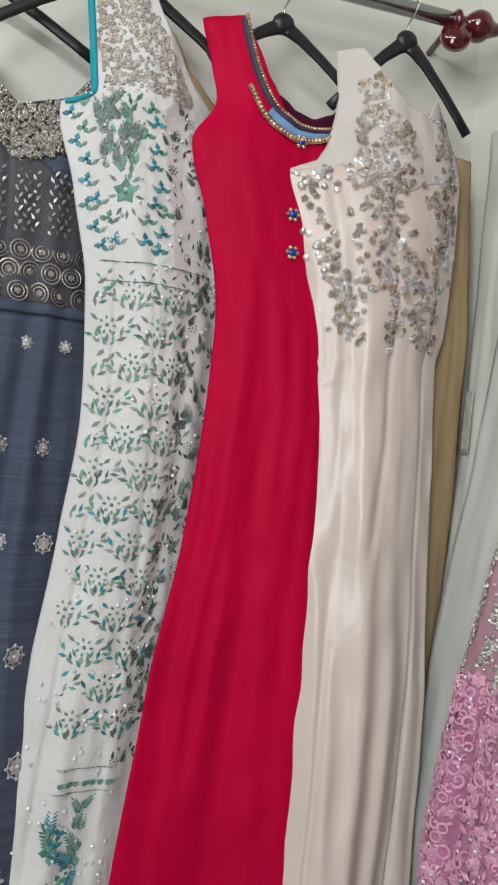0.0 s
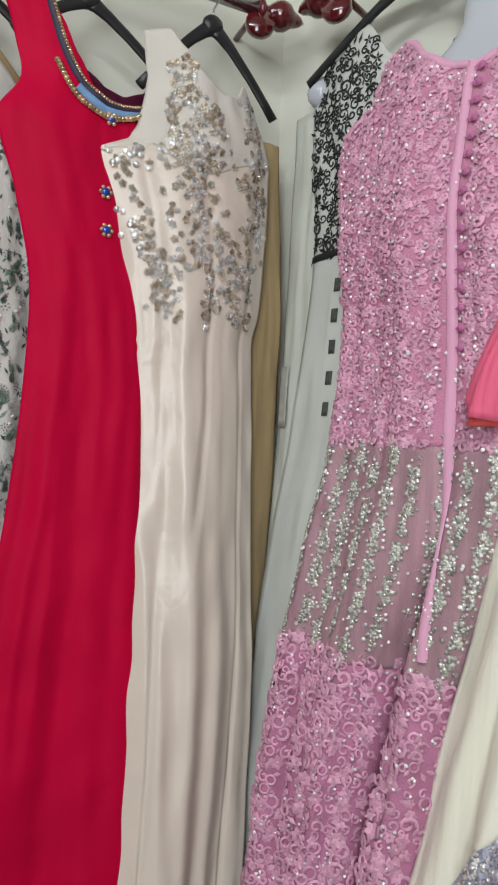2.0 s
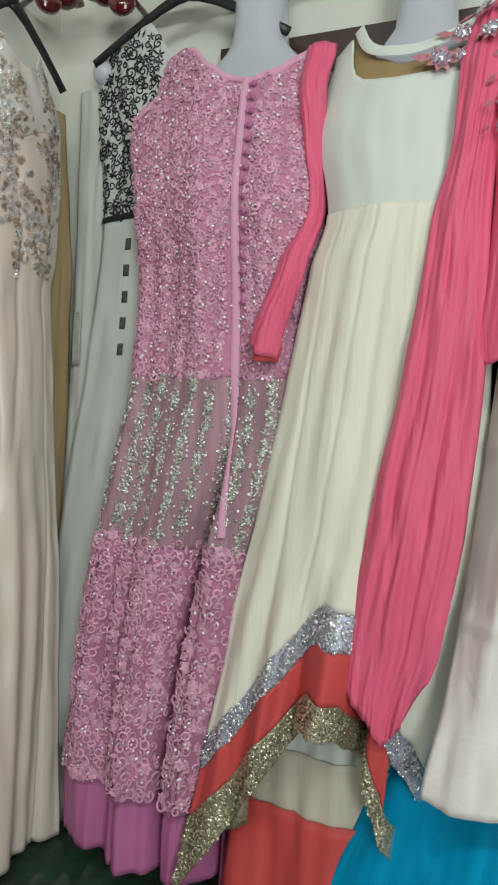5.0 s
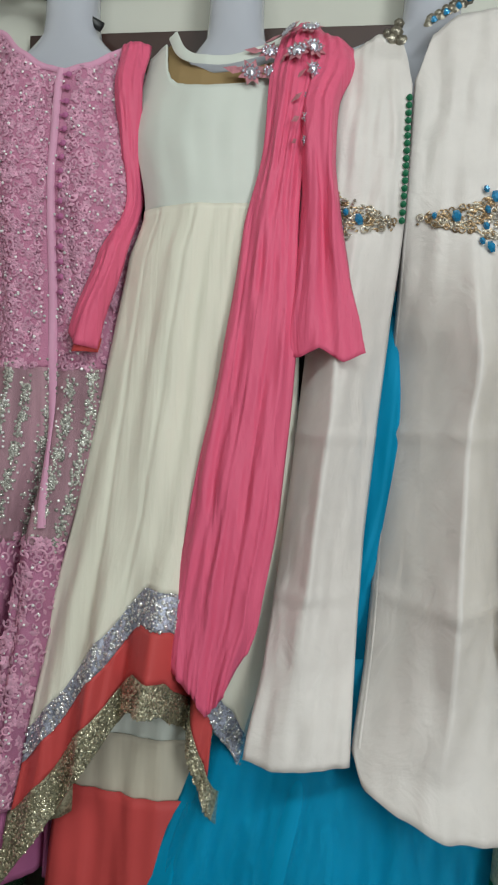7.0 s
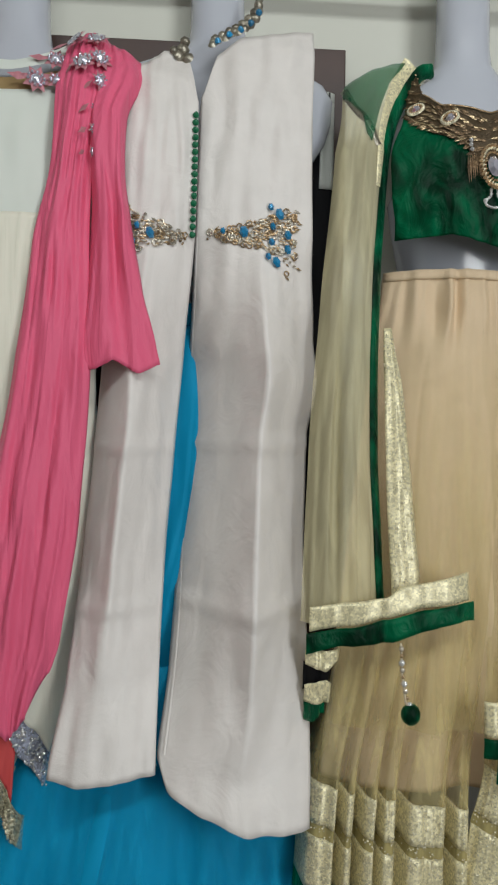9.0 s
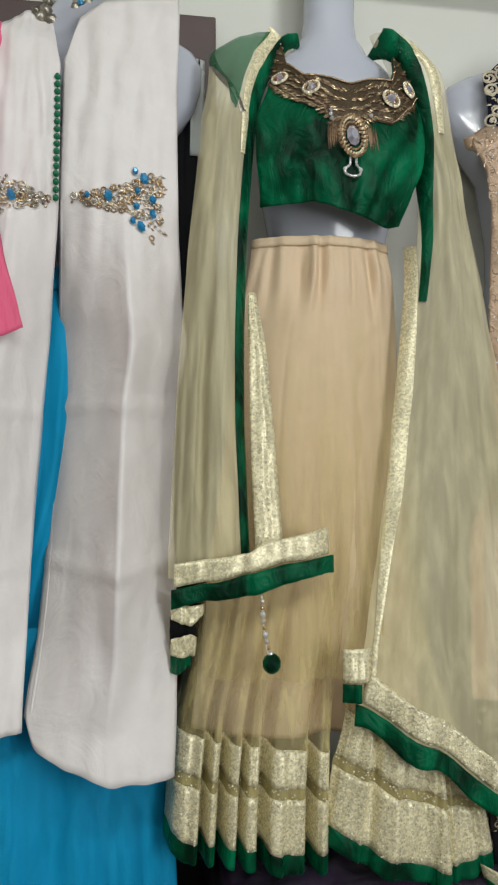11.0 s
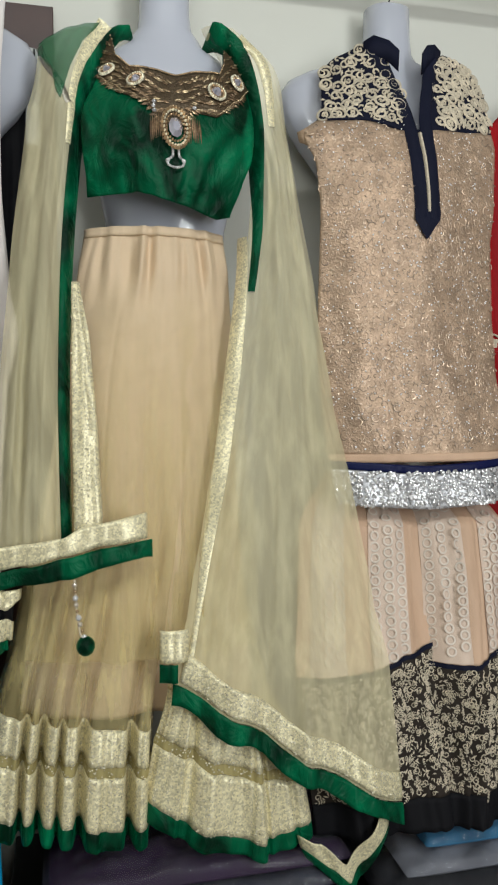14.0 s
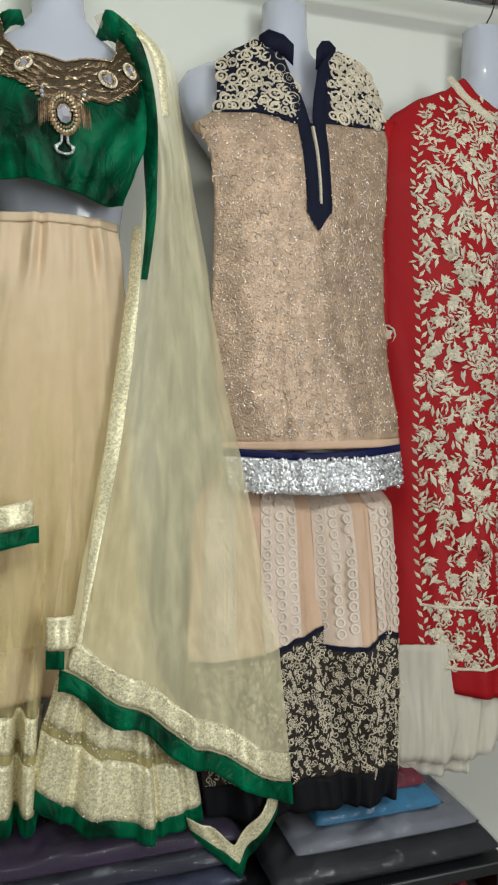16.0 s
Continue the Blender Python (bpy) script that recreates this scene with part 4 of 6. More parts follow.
def pink_gown():
    e = thing("evening_gown", "rose pink lace gown with buttoned front and silver sequin hip panel", "gown", WALL_B, (-0.42, -0.15, 0.64), "gowns on mannequins")
    c = Cloth([(2.095, -.602, -.27, .105), (2.0, -.596, -.268, .135), (1.955, -.640, -.255, .15), (1.78, -.604, -.25, .185), (1.63, -.592, -.24, .18), (1.47, -.60, -.225, .19), (1.33, -.622, -.235, .21), (1.18, -.652, -.27, .225), (.94, -.678, -.305, .25), (.75, -.692, -.32, .265), (.64, -.695, -.32, .27)], (5, .001, .030, 21), .055, extra=lambda a, z: -.055 * max(0.0, min(1.0, (1.42 - z) / .35)) * (bump(a, .60, .026) + .8 * bump(a, .86, .02)) + .02 * max(0.0, min(1.0, (1.3 - z) / .3)) * bump(a, .73, .06))
    top = curved([(0, 2.055), (.08, 2.072), (.2, 2.075), (.28, 2.06), (.36, 2.03), (.50, 1.998), (.64, 1.985), (.78, 2.0), (.9, 2.035), (.97, 2.06), (1, 2.05)])
    bod = part("bodice", c.panel(top, 1.48, nu=70, nv=80), M_PINK, e, thick=.003)
    hip = part("hip_panel", c.panel(1.48, 1.19, nu=80, nv=40), M_SILVERNET, e, "grey net panel under silver sequins", thick=.003)
    sk = part("skirt", c.panel(1.19, .765, nu=120, nv=60), M_PINK_DEEP, e, thick=.003)
    part("underskirt", c.panel(.77, .64, nu=80, nv=12, lift=-.012), M_PINK_SATIN, e, "mauve pink satin underskirt hem", thick=.003)
    motifs = [m_curl(.008, .0045, 1.05, .003), m_curl(.0062, .004, .9, .003), m_leaf(.013, .007, .003), m_flower(.0085, 5, True, .9)]
    part("lace", scatter(c, spots(3400, 31, motifs, (.01, .99), (1.48, 2.085), (.7, 1.1), keep=lambda x, h: h < top(x) - .008 and (h < 1.72 or x % .12 < .1) and abs(x - c.a_of(-.386, h)) > .045, gap=.0072, cloth=c), .001, .25), M_PINK_LACE, bod, "rose pink cord lace scrolls", kind="stuff")
    big = [m_curl(.0105, .0045, 1.1, .003), m_leaf(.017, .008, .003), m_flower(.011, 6, True, .9), m_curl(.008, .004, 1.0, .003), m_ring(.008, .004, .003)]
    part("lace", scatter(c, spots(3000, 33, big, (.01, .99), (.77, 1.20), (.7, 1.15), gap=.0090, cloth=c), .001, .25), M_PINK_LACE, sk, "rose pink cord lace flowers", kind="stuff")
    rnd = random.Random(6)
    seq = []
    for i in range(11):
        a0 = .035 + i * .093 + rnd.uniform(-.012, .012)
        for j in range(6):
            zc = 1.462 - j * .05 - (i % 2) * .022
            if zc < 1.205 and i % 2:
                continue
            seq += [(m_disc(.0033, .002), a0 + rnd.gauss(0, .0125), zc + rnd.gauss(0, .0125), rnd.uniform(0, 6), rnd.uniform(.6, 1.1)) for _ in range(62)]
    part("sequin_spray", scatter(c, seq, .0015, .45), plain("pewter_sequin", (.60, .60, .55), .18, .3, 200, .6, 0, vary=.5), hip, "vertical rows of silver sequin sprays", kind="stuff")
    part("crystal_scatter", scatter(c, spots(900, 41, [m_disc(.0024, .0018)], (.02, .98), (.78, 2.07), keep=lambda x, h: h < top(x) - .01), .004, .5), M_BEAD, e, "scattered crystal drops", kind="stuff")
    part("placket", c.strip([(-.392, 1.985), (-.390, 1.8), (-.383, 1.6), (-.378, 1.48), (-.372, 1.22)], .014, .005, 70), M_PINK_BAND, e, "smooth pink button placket")
    part("neck_binding", c.strip([(curve_at(c.rows, 2.02, 1) * (1 - a) + curve_at(c.rows, 2.02, 2) * a, top(a) - .004) for a in (.22, .28, .36, .43, .50, .57, .64, .71, .78, .85, .9, .96)], .011, .003, 70), M_PINK_BAND, e, "narrow pink neck binding")
    part("arm_binding", c.strip([(-.600, 2.055), (-.592, 2.02), (-.592, 1.985), (-.604, 1.962), (-.628, 1.952)], .011, .003, 40), M_PINK_BAND, e, "narrow pink armhole binding")
    for i in range(16):
        z = 1.972 - i * .0245
        u = -.374 + .008 * (1.97 - z) / .4
        part("button_loop", scatter(c, [(m_join((m_disc(.0055, .004, 8), 0, 0, 0, 1), (m_leaf(.016, .006, .002), -.012, 0, -1.57, 1)), c.a_of(u, z), z, 0, 1)], .007), M_PINK_SATIN, e)


def coral_gown():
    e = thing("evening_gown", "ivory chiffon gown with coral sleeves, coral drape and glittering layered hem", "gown", WALL_B, (-0.12, -0.2, 0.6), "gowns on mannequins")
    c = Cloth([(2.035, -.25, .06, .14), (1.95, -.258, .05, .17), (1.88, -.262, .035, .185), (1.74, -.236, .03, .205), (1.66, -.258, .03, .215), (1.48, -.287, .03, .225), (1.26, -.322, .04, .25), (1.08, -.357, .04, .27), (.91, -.378, .03, .29), (.6, -.42, .02, .32)], (5, .001, .024, 27), .055, extra=lambda a, z: max(0.0, min(1.0, (1.22 - z) / .25)) * (.045 * bump(a, .50, .07) - .055 * bump(a, .62, .025) + .03 * bump(a, .26, .05) - .03 * bump(a, .36, .03)))
    top = curved([(0, 2.02), (.12, 2.035), (.2, 2.03), (.28, 1.985), (.42, 1.965), (.58, 1.968), (.72, 1.985), (.85, 2.03), (1, 2.02)])
    net = curved([(0, 2.02), (.105, 2.034), (.115, 2.02), (.13, 2.0), (.155, 1.978), (.19, 1.96), (.24, 1.948), (.32, 1.941), (.42, 1.938), (.6, 1.942), (.75, 1.955), (1, 1.96)])
    hem = curved([(0, .90), (.10, .955), (.26, 1.06), (.42, 1.145), (.55, 1.14), (.64, 1.08), (.78, .97), (.9, .9), (1, .85)])
    flat = Cloth([r[:3] + (r[3] - .001,) for r in c.rows], (1, .0, .0005, 2), .055)
    part("yoke", flat.panel(net, 1.736, nu=200, nv=24), M_WHITE, e, "white crepe bodice", thick=.003)
    part("sheer_yoke", c.panel(top, lambda a: net(a) - .006, .10, .98, 90, 8, -.010), M_TANNET, e, "tan net under the collar", thick=.002)
    part("collar", c.strip([(-.205, 2.045), (-.188, 2.012), (-.165, 1.993), (-.13, 1.984), (-.09, 1.986), (-.05, 2.0), (-.01, 2.025), (.02, 2.043)], .018, .0015, 50), M_WHITE, e, "white round neck band")
    part("skirt", c.panel(1.742, hem, nu=90, nv=70, lift=.0025), M_CHIFFON, e, thick=.003)
    part("silver_hem", c.panel(hem, lambda a: hem(a) - .055, nu=90, nv=10, lift=.003), M_GL_SILVER, e, "silver glitter hem band", thick=.003)
    part("coral_hem", c.panel(lambda a: hem(a) - .055, lambda a: hem(a) - .128, 0, .74, 80, 8, .003), M_CORAL_RED, e, "coral satin hem band", thick=.003)
    part("gold_hem", c.panel(lambda a: hem(a) - .128, lambda a: max(.605, hem(a) - .25 + .075 * min(1.0, a / .45)), nu=90, nv=12, lift=.003), M_GL_GOLD, e, "antique gold glitter hem band", thick=.003)
    part("sequin_spray", sequins(c, 900, hem, lambda a: hem(a) - .055, (0, 1), .0024, 11, .006), M_SEQ_SILVER, e, "loose silver sequins", kind="stuff")
    part("sequin_spray", sequins(c, 2200, lambda a: hem(a) - .13, lambda a: hem(a) - .25 + .075 * min(1.0, a / .45), (0, .76), .0024, 12, .006), M_SEQ_OLD, e, "loose antique gold sequins", kind="stuff")
    back = Cloth([(1.1, -.40, -.30, .20), (.9, -.415, -.30, .235), (.6, -.44, -.30, .27)], (2, .004, .012, 31), .02)
    for z1, z0, m, lb in ((.985, .93, M_GL_SILVER, "silver glitter band of the back hem"), (.93, .86, M_CORAL_RED, "coral band of the back hem"), (.86, .72, M_GL_GOLD, "gold glitter band of the back hem")):
        part("back_hem", back.panel(lambda a: z1 + .05 * a, lambda a: z0 + .05 * a, nu=24, nv=8), m, e, lb, thick=.002)
    under = Cloth([(1.1, -.30, .02, .22), (.9, -.33, .03, .24), (.45, -.36, .05, .27)], (5, .01, .02, 30), .03)
    part("white_lining", under.panel(1.0, .865, nu=50, nv=14), M_WHITE, e, "white inner lining", thick=.002)
    part("beige_lining", under.panel(.90, .80, .0, 1, 40, 10, .005), M_OFFWHITE, e, "beige inner lining band", thick=.002)
    part("coral_lining", under.panel(.81, .45, nu=50, nv=20, lift=.012), M_CORAL_RED, e, "coral inner skirt", thick=.002)
    # drape from the shoulder
    s = Cloth([(2.055, -.01, .055, .14), (2.01, -.02, .055, .175), (1.94, -.032, .05, .205), (1.83, -.035, .03, .225), (1.70, -.06, .025, .24), (1.52, -.082, .03, .26), (1.27, -.122, .015, .285), (1.10, -.142, -.01, .30), (1.02, -.142, -.035, .31), (.95, -.13, -.05, .31)], (4.0, .004, .011, 33), .02, .006)
    part("drape", s.panel(curved([(0, 2.03), (.5, 2.045), (1, 2.03)]), curved([(0, 1.03), (.35, 1.0), (.6, .965), (.8, .99), (1, 1.06)]), nu=60, nv=90), M_CORAL, e, "gathered coral chiffon drape from the shoulder", thick=.003)
    # sleeves
    l = Cloth([(2.035, -.298, -.245, .12), (1.96, -.300, -.25, .15), (1.86, -.288, -.25, .15), (1.76, -.276, -.245, .15), (1.67, -.304, -.255, .20), (1.53, -.346, -.288, .225)], (2, .003, .006, 3), .02)
    part("sleeve", l.panel(2.035, curved([(0, 1.535), (.5, 1.515), (1, 1.51)]), nu=24, nv=60), M_CORAL, e, "coral chiffon sleeve", thick=.003)
    part("sleeve_inner", l.panel(1.528, 1.505, .35, 1, 10, 4, -.008), M_CORAL_RED, e, thick=.002)
    r = Cloth([(2.03, .030, .085, .15), (2.0, .030, .098, .175), (1.96, .030, .102, .20), (1.89, .022, .080, .228), (1.80, .024, .078, .24), (1.74, .026, .086, .245), (1.62, .016, .106, .255), (1.53, .002, .128, .262), (1.49, -.004, .136, .262)], (2.5, .004, .016, 8), .03)
    part("sleeve", r.panel(curved([(0, 2.01), (.4, 2.025), (1, 2.0)]), curved([(0, 1.515), (.25, 1.50), (.5, 1.515), (.75, 1.495), (1, 1.51)]), nu=30, nv=70), M_CORAL, e, "coral sleeve with a flared cuff", thick=.003)
    jewels = [(-.004, 2.018, 1.1), (.03, 2.022, 1.0), (.012, 1.975, 1.1), (.038, 1.985, 1.0), (.040, 1.945, .9), (.036, 1.905, .8), (.033, 1.865, .7), (.030, 1.83, .6), (-.062, 1.955, 1.15), (-.035, 1.995, 1.0), (-.03, 1.955, .9)]
    dusty = plain("dusty_pink_thread", (.52, .20, .24), .5, 0, 150, .6, .3, vary=.3)
    star = m_join(*[(m_leaf(.021, .012, .002), 0, 0, i * .785, 1) for i in range(8)])
    jewel = m_join((m_disc(.0075, .004, 10), 0, 0, 0, 1), *[(m_disc(.0026, .003), .0115 * math.cos(i * .6283), .0095 * math.sin(i * .6283), 0, 1) for i in range(10)])
    for x, z, q in jewels:
        on, up = (s, .012) if x > -.02 else (c, .010)
        fl = part("applique_flower", scatter(on, [(star, on.a_of(x, z), z, x * 30, q), (m_leaf(.030, .013), on.a_of(x - .012, z), z, 1.9 + x * 9, q)], up), dusty, e, "dusty pink thread flower")
        part("stone_setting", scatter(on, [(jewel, on.a_of(x, z), z, x * 9, q)], up + .003), M_CRYSTAL, fl, "clear stones in silver settings")


def jacket_set():
    sk = thing("long_skirt", "bright azure net skirt under the pearl jacket", "skirt", WALL_B, (0.1, -0.25, 0.5))
    c = Cloth([(1.62, .10, .30, .13), (1.3, .05, .335, .165), (1.02, -.06, .345, .22), (.87, -.11, .35, .285), (.7, -.17, .355, .32), (.5, -.24, .36, .34)], (5, .004, .016, 12), .05)
    part("skirt", c.panel(1.62, .5, nu=80, nv=80), M_TEAL, sk, thick=.003)
    part("waistband", c.panel(1.62, 1.585, nu=40, nv=4, lift=.005), M_TEAL, sk, thick=.003)
    ov = Cloth([(1.1, -.02, .30, .235), (.87, -.095, .335, .298), (.7, -.155, .345, .333), (.5, -.225, .35, .353)], (7, .002, .020, 46), .05)
    part("net_layer", ov.panel(1.05, .5, nu=90, nv=40), M_AZURENET, sk, "sheer azure net over the skirt")
    e = thing("long_jacket", "pearl white jacquard long jacket with blue stone waist embroidery", "jacket", WALL_B, (0.2, -0.2, 0.86))
    L = Cloth([(2.025, .085, .188, .13), (1.97, .078, .19, .175), (1.9, .076, .189, .20), (1.72, .06, .185, .212), (1.55, .042, .170, .215), (1.38, .03, .155, .235), (1.21, .015, .141, .265), (1.05, .0, .134, .305), (.92, -.02, .131, .355)], (1.5, .001, .004, 2), .012, .006, extra=lambda a, z: .16 * (.24 - abs(a - .42)) * min(1, max(0, (1.75 - z) * 4), max(.12, (z - .93) * 3.5)) + .008 * (bump(z, 1.385, .007) + bump(z, 1.15, .007)))
    R = Cloth([(2.075, .205, .383, .13), (2.03, .20, .381, .155), (1.91, .192, .374, .185), (1.72, .185, .373, .20), (1.56, .179, .382, .205), (1.49, .173, .392, .205), (1.40, .170, .374, .215), (1.21, .160, .363, .255), (1.05, .148, .361, .305), (.93, .132, .353, .36), (.86, .14, .346, .395)], (1.5, .001, .004, 5), .015, .006, extra=lambda a, z: .30 * (.26 - abs(a - .55)) * min(1, max(0, (1.72 - z) * 5), max(.12, (z - .88) * 3.5)) + .016 * abs(((z - 1.15) / .24) % 2 - 1) * min(1, max(0, (1.66 - z) * 8)) + .008 * (bump(z, 1.39, .010) + bump(z, 1.15, .010)) + .006 * bump(z, 1.17, .03) * bump(a, .45, .08))
    lp = part("left_front", L.panel(curved([(0, 1.99), (.5, 2.03), (.85, 2.03), (1, 1.93)]), curved([(0, .925), (.3, .918), (1, .925)]), nu=30, nv=110), M_JACKET, e, thick=.003)
    rp = part("right_front", R.panel(curved([(0, 1.94), (.12, 2.02), (.35, 2.055), (1, 2.078)]), curved([(0, .945), (.08, .905), (.3, .885), (.6, .865), (1, .86)]), nu=44, nv=120), M_JACKET, e, thick=.003)
    part("slit_edging", R.strip([(.188, 1.715), (.182, 1.54), (.173, 1.35), (.161, 1.1), (.143, .95)], .004, .0008, 60), M_JACKET, e)
    part("collar_left", scatter(L, [(m_disc(.011, .006, 7), L.a_of(u, z), z, 0, q) for u, z, q in ((.165, 2.035, 1), (.158, 2.022, .9), (.172, 2.02, 1), (.15, 2.03, .7), (.168, 2.048, .8))], .004), M_OLDGOLD, e, "beaded collar tip")
    cs = polyline([(.212, 2.035), (.235, 2.05), (.262, 2.066), (.285, 2.088), (.288, 2.105)], 26)
    part("collar_right", scatter(R, [(m_disc(.008, .005, 7), R.a_of(u, z + (i % 3) * .006), z + (i % 3) * .006, 0, 1) for i, (u, z) in enumerate(cs)], .006, .2), M_OLDGOLD, e, "beaded collar edge")
    part("stone_row", scatter(R, [(m_disc(.006, .006, 7), R.a_of(u, z), z, 0, 1) for u, z in cs[3::5]], .01, .2), M_TURQ_STONE, e, "turquoise collar stones")
    for i in range(17):
        z = 1.905 - i * .0118
        part("loop_button", scatter(L, [(m_disc(.0055, .006, 8), .965, z, 0, 1)], .002), M_JADE, e, "small green thread button")
    rnd = random.Random(9)
    copper = plain("copper_gold_thread", (.50, .35, .20), .28, .7, 200, .6, .3, vary=.45)
    pale = plain("pale_silver_gold_thread", (.66, .60, .50), .25, .5, 200, .7, .3, vary=.4)

    def fan(cloth, host, u0, u1, hub, stones, n):
        """A fan of bead leaves that opens from u0 to u1, set with cut stones."""
        one, two = [], []
        for i in range(n):
            t = rnd.random() ** .7
            u = u0 + (u1 - u0) * t
            half_up, half_dn = .006 + .042 * t ** 1.3, .006 + .030 * t ** 1.3 + (.040 * rnd.random() if t > .82 else 0)
            z = hub + rnd.uniform(-half_dn, half_up)
            ang = math.atan2(z - hub, (u - u0) * 1.2 + .01 * (1 if u1 > u0 else -1)) - 1.57 + rnd.uniform(-.5, .5)
            m = rnd.choice((m_leaf(.013, .0042, .003), m_leaf(.010, .004, .003), m_disc(.0026, .003), m_ring(.0045, .0022, .0025, 8)))
            (one if rnd.random() < .6 else two).append((m, cloth.a_of(u, z), z, ang, rnd.uniform(.8, 1.15)))
        part("waist_embroidery", scatter(cloth, one, .002, .2), copper, host, "copper gold bead leaves", kind="stuff")
        part("waist_embroidery", scatter(cloth, two, .003, .2), pale, host, "pale gold beads", kind="stuff")
        for u, z, r in stones:
            gem = [(x, y * 1.35, h) for x, y, h in m_disc(r, .004, 6)[0]]
            part("cut_stone", scatter(cloth, [((gem, m_disc(r, .004, 6)[1]), cloth.a_of(u, z), z, .2, 1)], .006), M_TURQ_STONE, host, "turquoise blue cut stone", smooth=False)
    fan(R, rp, .204, .346, 1.717, ((.228, 1.723, .0045), (.261, 1.722, .0075), (.304, 1.763, .005), (.318, 1.752, .0075), (.307, 1.732, .005), (.305, 1.707, .0055), (.331, 1.719, .006), (.331, 1.696, .006), (.312, 1.674, .0075), (.299, 1.683, .005)), 300)
    fan(L, lp, .172, .078, 1.712, ((.116, 1.713, .0075), (.095, 1.725, .005), (.088, 1.70, .006)), 170)



dark_scarf()
scroll_suit()
pink_gown()
coral_gown()
jacket_set()


def oval(rx, ry, r, n, rise=.004):
    """A ring of beads on an oval."""
    return m_join(*[(m_disc(r, rise), rx * math.cos(6.283 * i / n), ry * math.sin(6.283 * i / n), 0, 1) for i in range(n)])


def pleats(facets, z1, z0, depth):
    """Flat pleats that stand forward of deep gaps, growing from z1 down to z0. facets: (middle, half width)."""
    def f(a, z):
        k = max(0.0, min(1.0, (z1 - z) / (z1 - z0)))
        s = max(1 / (1 + math.exp((abs(a - m) - h) / .006)) for m, h in facets)
        return depth * k * (s - .6)
    return f


def lehenga_set():
    # skirt: a plain lining under a gathered net flare that parts in two at the hem
    e = thing("lehenga_skirt", "champagne lehenga skirt with gold tissue bands and green velvet hem", "skirt", WALL_E, (0.6, -0.25, 0.64))
    c = Cloth([(1.668, .510, .766, .185), (1.60, .498, .772, .20), (1.50, .482, .775, .21), (1.42, .47, .772, .225), (1.19, .435, .775, .26), (1.02, .41, .78, .285), (.87, .39, .79, .30), (.80, .385, .79, .305)], (4, .0, .016, 14), .06, extra=lambda a, z: .020 * bump(z, 1.61, .06) * noise.noise((a * 17 + (z - 1.6) * 9 * (a - .5), z * 4, 3)) + .008 * bump(z, 1.46, .12) * max(0.0, noise.noise((a * 2.5 + z * 3, z * 40 - a * 6, 8))))
    part("waistband", c.panel(1.668, 1.652, nu=50, nv=3, lift=.004), M_NUDE, e, "champagne waistband", thick=.003)
    part("skirt", c.panel(1.66, .83, nu=110, nv=90), M_NUDE, e, thick=.003)
    fl = ((.10, .085), (.255, .035), (.365, .04), (.48, .045), (.70, .125), (.92, .05))
    lf = Cloth([(1.655, .50, .70, .207), (1.50, .480, .70, .232), (1.30, .45, .69, .262), (1.12, .415, .665, .29), (1.0, .385, .64, .31), (.87, .352, .615, .332), (.78, .340, .605, .348), (.64, .330, .60, .365)], (7, .0, .010, 14), .03, extra=pleats(fl, 1.15, .82, .05))
    rf = Cloth([(1.655, .64, .77, .207), (1.30, .655, .77, .255), (1.12, .650, .765, .295), (.99, .640, .775, .33), (.877, .628, .80, .36), (.80, .602, .84, .378), (.62, .560, .868, .40)], (4, .0, .016, 9), .03, extra=pleats(((.13, .09), (.50, .22), (.87, .13)), 1.0, .78, .018))
    inner = Cloth([(1.655, .50, .77, .205), (1.46, .474, .778, .232), (1.30, .45, .79, .262), (1.12, .42, .80, .292), (.95, .40, .80, .315)], (9, .001, .014, 33), .05)
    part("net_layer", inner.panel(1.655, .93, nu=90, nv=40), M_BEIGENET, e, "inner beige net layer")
    lgap = curved([(0, .812), (.3, .795), (.55, .785), (1, .765)])
    rgap = curved([(0, .815), (.2, .80), (.4, .777), (.75, .752), (1, .735)])
    lbot = curved([(0, .722), (.12, .706), (.5, .693), (.85, .670), (1, .672)])
    rbot = curved([(0, .714), (.4, .667), (.7, .640), (1, .652)])
    for cl, gap, bot, hi, flat in ((lf, lgap, lbot, .056, .030), (rf, rgap, rbot, .066, .028)):
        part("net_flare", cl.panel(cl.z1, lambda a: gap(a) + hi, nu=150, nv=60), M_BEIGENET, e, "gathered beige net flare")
        part("tissue_band", cl.panel(lambda a: gap(a) + hi, gap, nu=150, nv=6, lift=.002), M_TISSUE, e, "pale gold tissue band", thick=.002)
        part("net_gap", cl.panel(gap, lambda a: gap(a) - .017, nu=120, nv=3), M_GAPNET, e, "olive net strip between the bands")
        part("tissue_band", cl.panel(lambda a: gap(a) - .017, bot, nu=150, nv=8, lift=.002), M_TISSUE, e, "wide pale gold tissue band", thick=.002)
        part("velvet_hem", cl.panel(lambda a: bot(a) + .002, lambda a: bot(a) - flat, nu=120, nv=5, lift=.001), M_VELVET, e, "bottle green velvet hem", thick=.004)
        part("sequin_spray", sequins(cl, 1100, lambda a: gap(a) + hi, bot, (0, 1), .0013, 21, .004), M_SEQ_PALE, e, "tiny pale gold sequins", kind="stuff")
    # blouse
    b = thing("cropped_blouse", "bottle green velvet cropped blouse with bronze jewelled neckline", "blouse", WALL_E, (0.66, -0.2, 1.69))
